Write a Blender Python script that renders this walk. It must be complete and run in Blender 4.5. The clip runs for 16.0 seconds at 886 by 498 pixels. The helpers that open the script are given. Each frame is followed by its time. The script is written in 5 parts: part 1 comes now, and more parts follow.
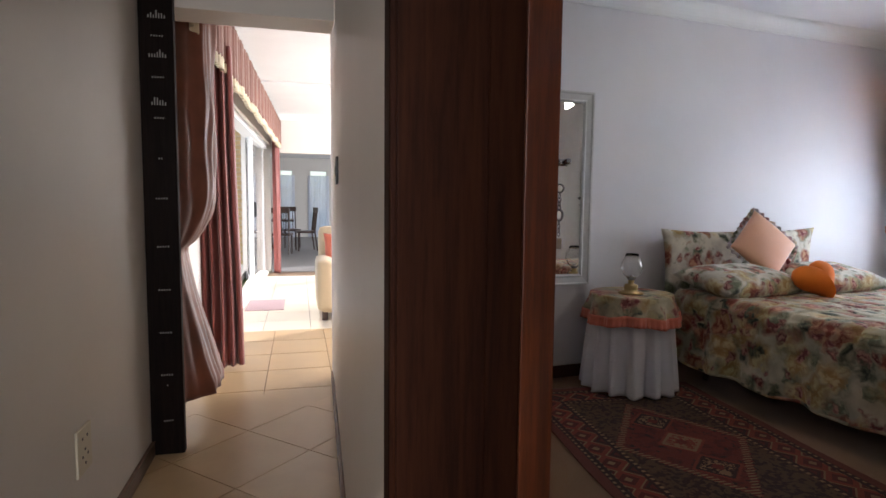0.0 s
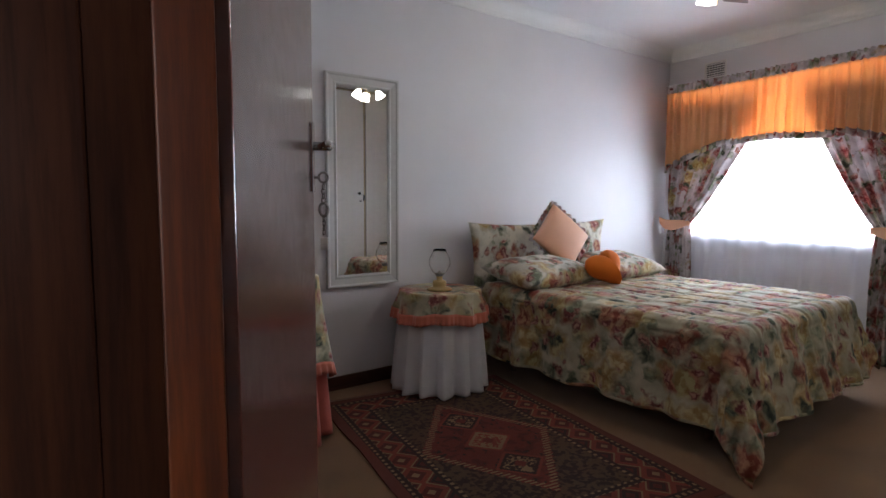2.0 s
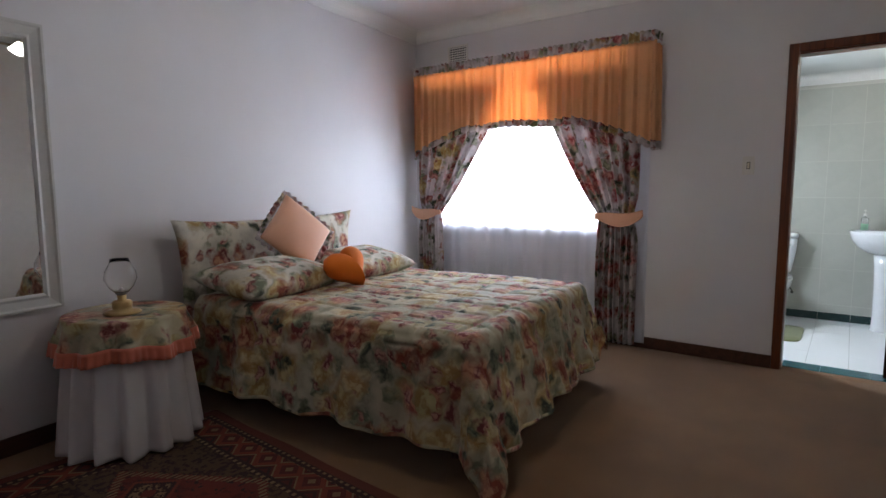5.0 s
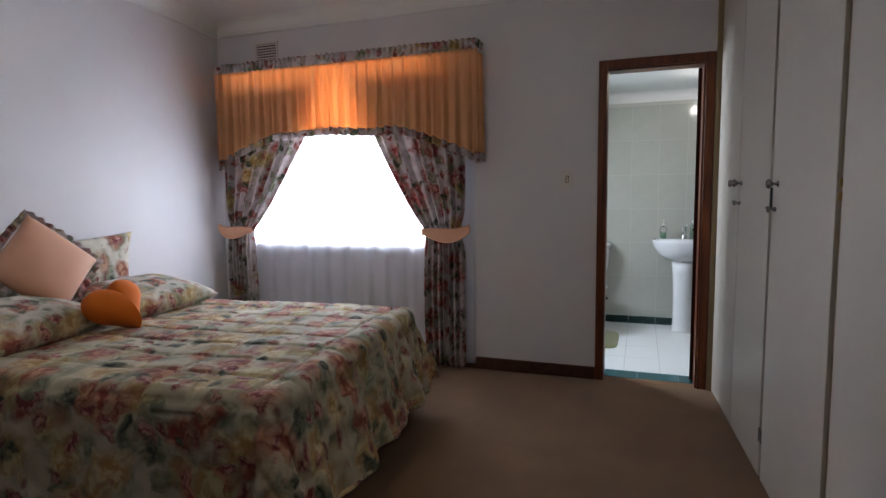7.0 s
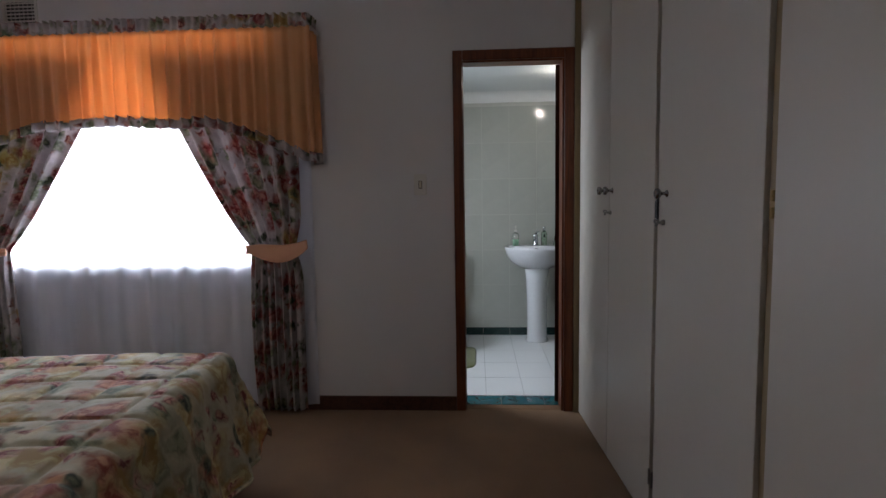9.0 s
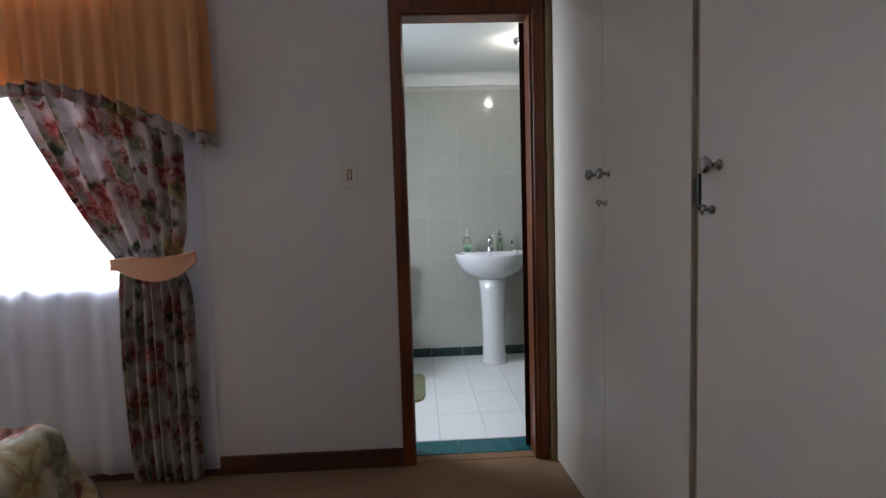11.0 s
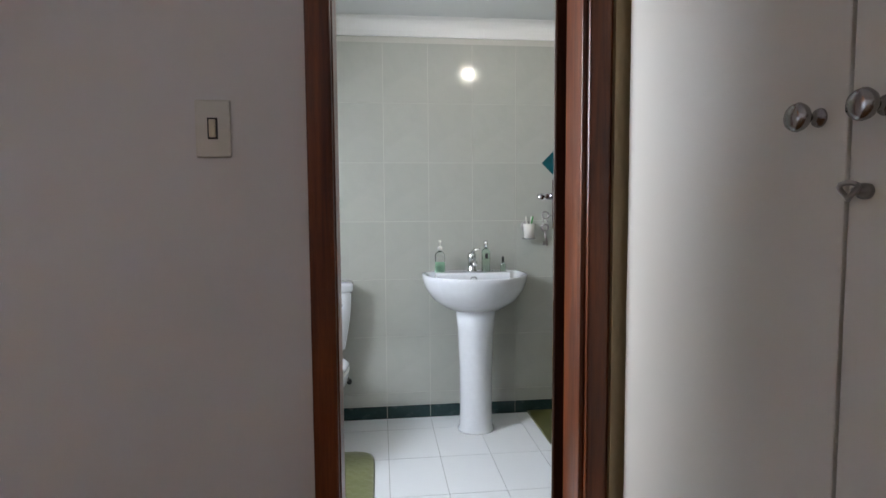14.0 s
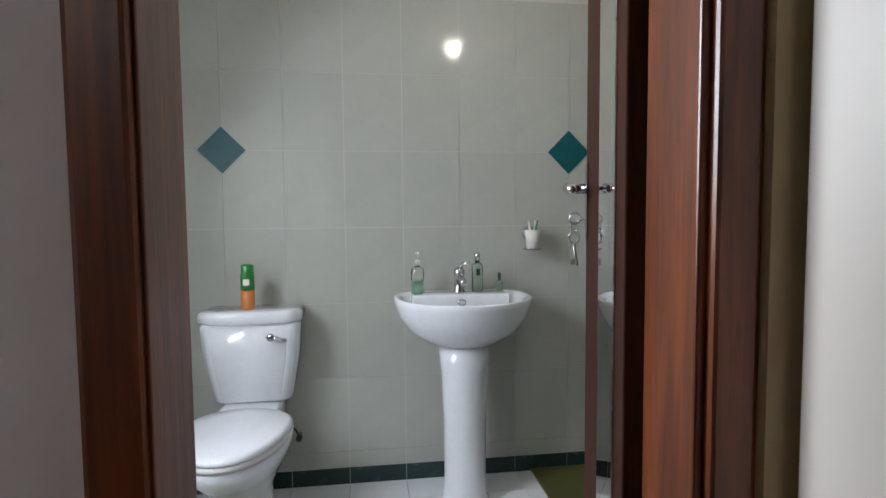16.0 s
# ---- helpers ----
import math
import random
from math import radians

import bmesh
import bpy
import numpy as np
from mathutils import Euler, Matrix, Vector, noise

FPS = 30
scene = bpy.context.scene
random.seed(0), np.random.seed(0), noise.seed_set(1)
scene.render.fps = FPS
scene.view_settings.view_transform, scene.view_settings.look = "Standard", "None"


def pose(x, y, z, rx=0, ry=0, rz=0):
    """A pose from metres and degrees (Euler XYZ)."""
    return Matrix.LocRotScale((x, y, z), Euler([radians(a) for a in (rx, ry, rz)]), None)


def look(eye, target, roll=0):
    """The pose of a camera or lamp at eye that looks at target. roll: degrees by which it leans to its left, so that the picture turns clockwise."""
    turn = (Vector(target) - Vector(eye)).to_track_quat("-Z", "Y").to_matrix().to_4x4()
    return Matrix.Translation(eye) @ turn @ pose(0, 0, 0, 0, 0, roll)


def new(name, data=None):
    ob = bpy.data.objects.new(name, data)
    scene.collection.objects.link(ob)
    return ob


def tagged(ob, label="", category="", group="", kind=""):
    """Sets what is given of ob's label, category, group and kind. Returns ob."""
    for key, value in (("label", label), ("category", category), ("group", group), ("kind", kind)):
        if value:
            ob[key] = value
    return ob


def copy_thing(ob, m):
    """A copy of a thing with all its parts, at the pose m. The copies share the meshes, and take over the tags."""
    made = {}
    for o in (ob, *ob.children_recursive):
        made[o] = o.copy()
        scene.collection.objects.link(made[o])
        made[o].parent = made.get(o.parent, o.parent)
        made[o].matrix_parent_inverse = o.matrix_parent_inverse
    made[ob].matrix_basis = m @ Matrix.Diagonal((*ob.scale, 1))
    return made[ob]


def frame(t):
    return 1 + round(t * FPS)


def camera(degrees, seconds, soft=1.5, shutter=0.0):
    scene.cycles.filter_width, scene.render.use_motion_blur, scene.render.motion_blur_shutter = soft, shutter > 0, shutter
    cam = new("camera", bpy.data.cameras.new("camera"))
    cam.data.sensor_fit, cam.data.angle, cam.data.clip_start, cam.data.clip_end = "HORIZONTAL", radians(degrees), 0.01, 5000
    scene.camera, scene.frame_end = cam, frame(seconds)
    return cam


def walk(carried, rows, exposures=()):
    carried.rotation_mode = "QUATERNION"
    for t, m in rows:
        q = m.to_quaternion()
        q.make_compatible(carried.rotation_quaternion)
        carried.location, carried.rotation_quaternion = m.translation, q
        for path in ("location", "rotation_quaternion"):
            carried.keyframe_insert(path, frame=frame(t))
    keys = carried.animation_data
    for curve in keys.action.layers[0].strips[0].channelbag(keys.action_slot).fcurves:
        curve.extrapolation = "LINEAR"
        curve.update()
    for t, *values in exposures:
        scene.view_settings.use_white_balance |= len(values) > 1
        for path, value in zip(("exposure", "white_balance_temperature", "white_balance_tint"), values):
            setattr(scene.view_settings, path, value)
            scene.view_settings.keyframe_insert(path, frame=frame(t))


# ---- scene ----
cam = camera(76.7, 16.0)
PATH = [
    (0, (0.326, 0.259, 1.198), (0.822, 2.189, 1.033), 0.6),
    (0.5, (0.386, 0.323, 1.199), (0.991, 2.221, 1.025), 0.6),
    (1, (0.445, 0.379, 1.198), (1.171, 2.235, 1.021), 0.7),
    (1.5, (0.508, 0.429, 1.194), (1.386, 2.217, 1.019), 0.6),
    (2, (0.598, 0.446, 1.191), (1.637, 2.146, 1.015), 0.3),
    (2.5, (0.697, 0.489, 1.179), (1.876, 2.095, 1.005), 0.3),
    (3, (0.788, 0.544, 1.193), (2.089, 2.052, 1.012), 0.2),
    (3.5, (0.866, 0.585, 1.19), (2.265, 2.001, 1.005), 0.1),
    (4, (0.938, 0.615, 1.198), (2.423, 1.94, 0.999), 0.0),
    (4.2, (1.007, 0.629, 1.206), (2.51, 1.932, 0.995), -0.2),
    (6.3, (1.427, 0.782, 1.197), (3.228, 1.632, 1.016), -0.2),
    (6.5, (1.486, 0.785, 1.211), (3.31, 1.584, 1.028), -0.4),
    (7, (1.605, 0.804, 1.228), (3.483, 1.468, 1.043), -0.6),
    (7.5, (1.72, 0.826, 1.23), (3.635, 1.374, 1.048), -0.7),
    (8, (1.886, 0.879, 1.253), (3.833, 1.298, 1.07), -0.8),
    (8.5, (2.015, 0.926, 1.267), (3.99, 1.185, 1.083), -0.9),
    (9, (2.168, 0.947, 1.268), (4.156, 1.068, 1.081), -0.9),
    (9.2, (2.238, 0.938, 1.271), (4.227, 1.034, 1.085), -1.2),
    (11.5, (3.122, 0.982, 1.187), (5.112, 0.86, 1.032), -1.6),
    (12, (3.357, 0.951, 1.187), (5.346, 0.809, 1.036), -1.5),
    (12.5, (3.534, 0.93, 1.162), (5.523, 0.775, 1.02), -0.8),
    (13, (3.761, 0.946, 1.16), (5.748, 0.77, 1.018), -0.6),
    (13.5, (3.956, 0.948, 1.166), (5.941, 0.754, 1.025), -0.4),
    (14, (4.152, 0.921, 1.165), (6.135, 0.699, 1.022), -0.4),
    (14.5, (4.358, 0.858, 1.158), (6.34, 0.627, 1.026), -0.6),
    (15, (4.504, 0.815, 1.148), (6.486, 0.579, 1.016), -0.2),
    (15.5, (4.679, 0.819, 1.157), (6.658, 0.564, 1.023), -0.4),
    (16, (4.844, 0.812, 1.154), (6.822, 0.54, 1.027), -0.5),
]
EXPOSURES = [(0, 0.42, 6150, 11), (4, 0.30, 6170, 11), (6.5, -0.04, 6220, 13), (7, -0.10, 6250, 13), (9, -0.72, 6250, 14), (11.5, -0.03, 6280, 14), (12.5, 0.18, 6320, 14), (13.5, 0.24, 6350, 15), (14.5, 0.05, 6370, 15), (16, -0.08, 6400, 15)]
walk(cam, [(t, look(eye, target, roll)) for t, eye, target, roll in PATH], EXPOSURES)

# ---- light ----
world = bpy.data.worlds.new("world")
scene.world = world
world.use_nodes = True
wn = world.node_tree.nodes
sky = wn.new("ShaderNodeTexSky")
sky.sky_type, sky.sun_disc = "NISHITA", False
sky.sun_elevation, sky.sun_rotation = radians(58), radians(-62)
world.node_tree.links.new(sky.outputs[0], wn["Background"].inputs[0])
wn["Background"].inputs[1].default_value = 0.15

sun = new("sun", bpy.data.lights.new("sun", "SUN"))
sun.data.energy, sun.data.angle, sun.data.color = 3.2, radians(0.6), (1.0, 0.95, 0.88)
sun.matrix_world = look((0, 0, 0), (0.42, 0.22, -0.85))


def area(name, eye, target, sx, sy, watts, colour):
    lamp = new(name, bpy.data.lights.new(name, "AREA"))
    lamp.data.shape, lamp.data.size, lamp.data.size_y = "RECTANGLE", sx, sy
    lamp.data.energy, lamp.data.color = watts, colour
    lamp.matrix_world = look(eye, target)
    return lamp


area("bedroom_window_light", (5.495, 2.99, 1.5), (0, 2.99, 1.5), 1.70, 1.22, 90, (0.85, 0.92, 1.0)).data.spread = radians(142)
area("bathroom_window_light", (6.06, 1.94, 1.60), (5.80, 0.40, 0.85), 0.46, 0.7, 28, (0.84, 0.93, 1.0)).data.spread = radians(150)
# Unseen fill lamp added behind the camera to brighten the hall walls.
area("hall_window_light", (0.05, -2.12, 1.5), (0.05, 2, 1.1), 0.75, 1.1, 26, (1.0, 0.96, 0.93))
# Two more added fill lamps, out of view, lift the lounge and dining room.
area("lounge_window_light", (5.62, 7.4, 1.45), (0, 7.4, 0.8), 4.4, 1.7, 560, (1.0, 0.98, 0.96))
area("dining_window_light", (5.62, 15.5, 1.45), (0, 15.5, 0.8), 4.4, 1.7, 160, (0.97, 0.98, 1.0))


def bulb(name, at, watts, radius, colour):
    lamp = new(name, bpy.data.lights.new(name, "POINT"))
    lamp.data.energy, lamp.data.shadow_soft_size, lamp.data.color = watts, radius, colour
    lamp.location = at
    return lamp


FAN = (3.10, 2.10)
bulb("bathroom_bulb", (6.32, 0.29, 2.10), 6, 0.018, (1.0, 0.92, 0.76))


# ---- materials ----
class Nodes:
    """Short hand for one material's nodes."""

    def __init__(self, name):
        self.mat = bpy.data.materials.new(name)
        self.mat.use_nodes = True
        self.tree = self.mat.node_tree
        self.bsdf = self.tree.nodes["Principled BSDF"]
        self.coord = self.tree.nodes.new("ShaderNodeTexCoord").outputs["Object"]

    def add(self, kind, sockets=None, **fields):
        n = self.tree.nodes.new(kind)
        for k, v in fields.items():
            setattr(n, k, v)
        for k, v in (sockets or {}).items():
            self.put(n.inputs[k], v)
        return n

    def put(self, socket, v):
        if isinstance(v, bpy.types.NodeSocket):
            self.tree.links.new(v, socket)
        elif isinstance(v, (tuple, list)) and len(v) == 3 and socket.type == "RGBA":
            socket.default_value = (*v, 1)
        else:
            socket.default_value = v

    def math(self, op, a, b=0.0, c=0.0):
        n = self.add("ShaderNodeMath", {0: a, 1: b, 2: c}, operation=op)
        return n.outputs[0]

    def noise(self, scale, detail=3.0, vector=None, rough=0.55, distortion=0.0):
        n = self.add("ShaderNodeTexNoise", {"Vector": vector or self.coord, "Scale": scale, "Detail": detail, "Roughness": rough, "Distortion": distortion})
        return n.outputs["Fac"]

    def noise_colour(self, scale, detail=2.0):
        return self.add("ShaderNodeTexNoise", {"Vector": self.coord, "Scale": scale, "Detail": detail}).outputs["Color"]

    def ramp(self, fac, *stops):
        n = self.add("ShaderNodeValToRGB", {"Fac": fac})
        e = n.color_ramp.elements
        while len(e) < len(stops):
            e.new(0.5)
        for el, (p, c) in zip(e, stops):
            el.position = p
            el.color = (*c, 1) if isinstance(c, tuple) else (c, c, c, 1)
        return n.outputs["Color"]

    def mix(self, fac, a, b, blend="MIX"):
        n = self.add("ShaderNodeMix", {0: fac, 6: a, 7: b}, data_type="RGBA", blend_type=blend)
        return n.outputs[2]

    def stretch(self, sx, sy, sz, rot=(0, 0, 0)):
        n = self.add("ShaderNodeMapping", {"Vector": self.coord, "Scale": (sx, sy, sz), "Rotation": rot})
        return n.outputs[0]

    def bump(self, height, strength, distance=0.01):
        n = self.add("ShaderNodeBump", {"Height": height, "Strength": strength, "Distance": distance})
        self.put(self.bsdf.inputs["Normal"], n.outputs[0])

    def set(self, **kw):
        for k, v in kw.items():
            self.put(self.bsdf.inputs[k.replace("_", " ")], v)
        return self.mat


def paint(name, colour, rough=0.6, fine=60, vary=0.06, bump=0.12):
    n = Nodes(name)
    lo = tuple(c * (1 - vary) for c in colour)
    big = n.noise(1.3, 4)
    small = n.noise(fine, 2)
    col = n.mix(n.ramp(big, (0.35, 0.0), (0.7, 1.0)), lo, colour)
    n.bump(n.math("ADD", small, n.math("MULTIPLY", big, 2)), bump, 0.002)
    return n.set(Base_Color=col, Roughness=n.math("MULTIPLY_ADD", small, 0.15, rough - 0.07))


def plain(name, colour, rough=0.5, metal=0.0, **kw):
    n = Nodes(name)
    f = n.noise(35, 2)
    lo = tuple(c * 0.9 for c in colour)
    return n.set(Base_Color=n.mix(f, lo, colour), Roughness=rough, Metallic=metal, **kw)


def wood(name, dark, light, rough=0.32, axis="z", shine=0.5):
    n = Nodes(name)
    s = {"z": (14, 14, 0.9), "x": (0.9, 14, 14), "y": (14, 0.9, 14)}[axis]
    v = n.stretch(*s)
    g = n.noise(2.2, 5, v, 0.6, 0.8)
    fine = n.noise(9, 4, v, 0.7)
    col = n.mix(n.ramp(g, (0.3, 0.0), (0.72, 1.0)), dark, light)
    col = n.mix(n.math("MULTIPLY", n.ramp(fine, (0.45, 0.0), (0.62, 1.0)), 0.35), col, tuple(c * 0.5 for c in dark))
    n.bump(fine, 0.1, 0.001)
    return n.set(Base_Color=col, Roughness=n.math("MULTIPLY_ADD", fine, 0.2, rough - 0.1), Specular_IOR_Level=shine, Coat_Weight=0.24 * shine, Coat_Roughness=0.3)


def flower_layer(n, vec, scale, shift, keep, radius, inner, outer, under):
    moved = n.add("ShaderNodeVectorMath", {0: vec, 1: shift}, operation="ADD").outputs[0]
    v = n.add("ShaderNodeTexVoronoi", {"Vector": moved, "Scale": scale, "Randomness": 0.85})
    pick = n.add("ShaderNodeSeparateColor", {0: v.outputs["Color"]})
    on = n.math("LESS_THAN", pick.outputs[0], keep)
    near = n.add("ShaderNodeMapRange", {"Value": v.outputs["Distance"], "From Min": radius, "From Max": radius * 0.52})
    mask = n.math("MULTIPLY", on, near.outputs[0])
    lobes = n.add("ShaderNodeTexVoronoi", {"Vector": moved, "Scale": scale * 3.1, "Randomness": 0.9}).outputs["Distance"]
    petals = n.math("ADD", n.math("MULTIPLY", n.noise(scale * 3.0, 3, moved, 0.6, 1.6), 0.55), n.math("MULTIPLY", lobes, 0.5))
    col = n.mix(n.ramp(petals, (0.40, 1.0), (0.60, 0.0)), inner, outer)
    shade = n.mix(pick.outputs[1], (1, 1, 1), (0.72, 0.78, 0.7))
    col = n.mix(1.0, col, shade, "MULTIPLY")
    return n.mix(mask, under, col)


def floral(name, ground, scale=1.0, thin=False, golden=0.78, rose=((0.28, 0.06, 0.035), (0.60, 0.29, 0.17))):
    n = Nodes(name)
    wob = n.add("ShaderNodeVectorMath", {0: n.noise_colour(9 * scale, 3), 1: (0.20 / scale,) * 3}, operation="MULTIPLY").outputs[0]
    vec = n.add("ShaderNodeVectorMath", {0: n.coord, 1: wob}, operation="ADD").outputs[0]
    col = n.mix(n.ramp(n.noise(6 * scale, 3), (0.38, 0.0), (0.62, 1.0)), ground, tuple(c * 0.72 for c in ground))
    col = flower_layer(n, vec, 6.5 * scale, (3.1, 1.7, 0.4), 0.72, 0.58, (0.17, 0.18, 0.115), (0.36, 0.36, 0.25), col)
    col = flower_layer(n, vec, 4.6 * scale, (7.3, 2.9, 5.5), golden, 0.60, (0.42, 0.25, 0.085), (0.66, 0.54, 0.29), col)
    col = flower_layer(n, vec, 4.9 * scale, (0.7, 8.2, 3.3), 0.60, 0.56, *rose, col)
    col = flower_layer(n, vec, 8.0 * scale, (5.5, 4.2, 9.3), 0.27, 0.48, (0.04, 0.05, 0.035), (0.17, 0.18, 0.11), col)
    col = flower_layer(n, vec, 9.0 * scale, (2.5, 6.2, 1.3), 0.36, 0.47, (0.20, 0.04, 0.04), (0.58, 0.30, 0.24), col)
    weave = n.noise(420, 1)
    crease = n.noise(9, 3)
    n.bump(n.math("ADD", n.math("MULTIPLY", weave, 0.3), crease), 0.4, 0.007)
    mat = n.set(Base_Color=col, Roughness=0.82, Sheen_Weight=0.12, Sheen_Roughness=0.4)
    if thin:
        translucent(n, col, thin)
    return mat


def translucent(n, col, share):
    t = n.add("ShaderNodeBsdfTranslucent", {"Color": col})
    m = n.add("ShaderNodeMixShader", {0: share, 1: n.bsdf.outputs[0], 2: t.outputs[0]})
    n.put(n.tree.nodes["Material Output"].inputs[0], m.outputs[0])


def cloth(name, colour, rough=0.75, thin=0.0, vary=0.15, sheen=0.2):
    n = Nodes(name)
    weave = n.noise(380, 1)
    soft = n.noise(6, 3)
    col = n.mix(soft, tuple(c * (1 - vary) for c in colour), colour)
    n.bump(n.math("ADD", n.math("MULTIPLY", weave, 0.3), soft), 0.25, 0.005)
    mat = n.set(Base_Color=col, Roughness=rough, Sheen_Weight=sheen)
    if thin:
        translucent(n, col, thin)
    return mat


def sheer_cloth():
    n = Nodes("sheer_voile")
    thread = n.noise(500, 1)
    n.set(Base_Color=(0.84, 0.86, 0.97), Roughness=0.8)
    t = n.add("ShaderNodeBsdfTranslucent", {"Color": (0.88, 0.9, 0.95)})
    c = n.add("ShaderNodeBsdfTransparent")
    a = n.add("ShaderNodeMixShader", {0: 0.72, 1: n.bsdf.outputs[0], 2: t.outputs[0]})
    b = n.add("ShaderNodeMixShader", {0: n.math("MULTIPLY_ADD", thread, 0.1, 0.17), 1: a.outputs[0], 2: c.outputs[0]})
    n.put(n.tree.nodes["Material Output"].inputs[0], b.outputs[0])
    return n.mat


def carpet():
    n = Nodes("tan_carpet")
    pile = n.noise(300, 3)
    tread = n.noise(3.5, 4)
    col = n.mix(n.ramp(tread, (0.3, 0.0), (0.7, 1.0)), (0.165, 0.080, 0.027), (0.24, 0.120, 0.042))
    col = n.mix(n.math("MULTIPLY", pile, 0.5), col, (0.13, 0.07, 0.03))
    n.bump(pile, 0.5, 0.004)
    return n.set(Base_Color=col, Roughness=0.95, Sheen_Weight=0.2)


def tile(name, colour, rough, cloud=0.12, big=5):
    n = Nodes(name)
    info = n.add("ShaderNodeObjectInfo").outputs["Random"]
    c = n.noise(big, 5, None, 0.6, 0.5)
    col = n.mix(n.ramp(c, (0.3, 0.0), (0.7, 1.0)), tuple(v * (1 - cloud) for v in colour), colour)
    col = n.mix(n.math("MULTIPLY", info, 0.35), col, tuple(v * 0.86 for v in colour))
    n.bump(c, 0.05, 0.002)
    return n.set(Base_Color=col, Roughness=n.math("MULTIPLY_ADD", c, 0.12, rough))


def glass(name, tint=(1, 1, 1), rough=0.0):
    n = Nodes(name)
    return n.set(Base_Color=tint, Roughness=rough, Transmission_Weight=1.0, IOR=1.45)


def glow(name, colour, strength):
    n = Nodes(name)
    return n.set(Base_Color=(0.8, 0.8, 0.8), Roughness=0.4, Emission_Color=colour, Emission_Strength=strength)


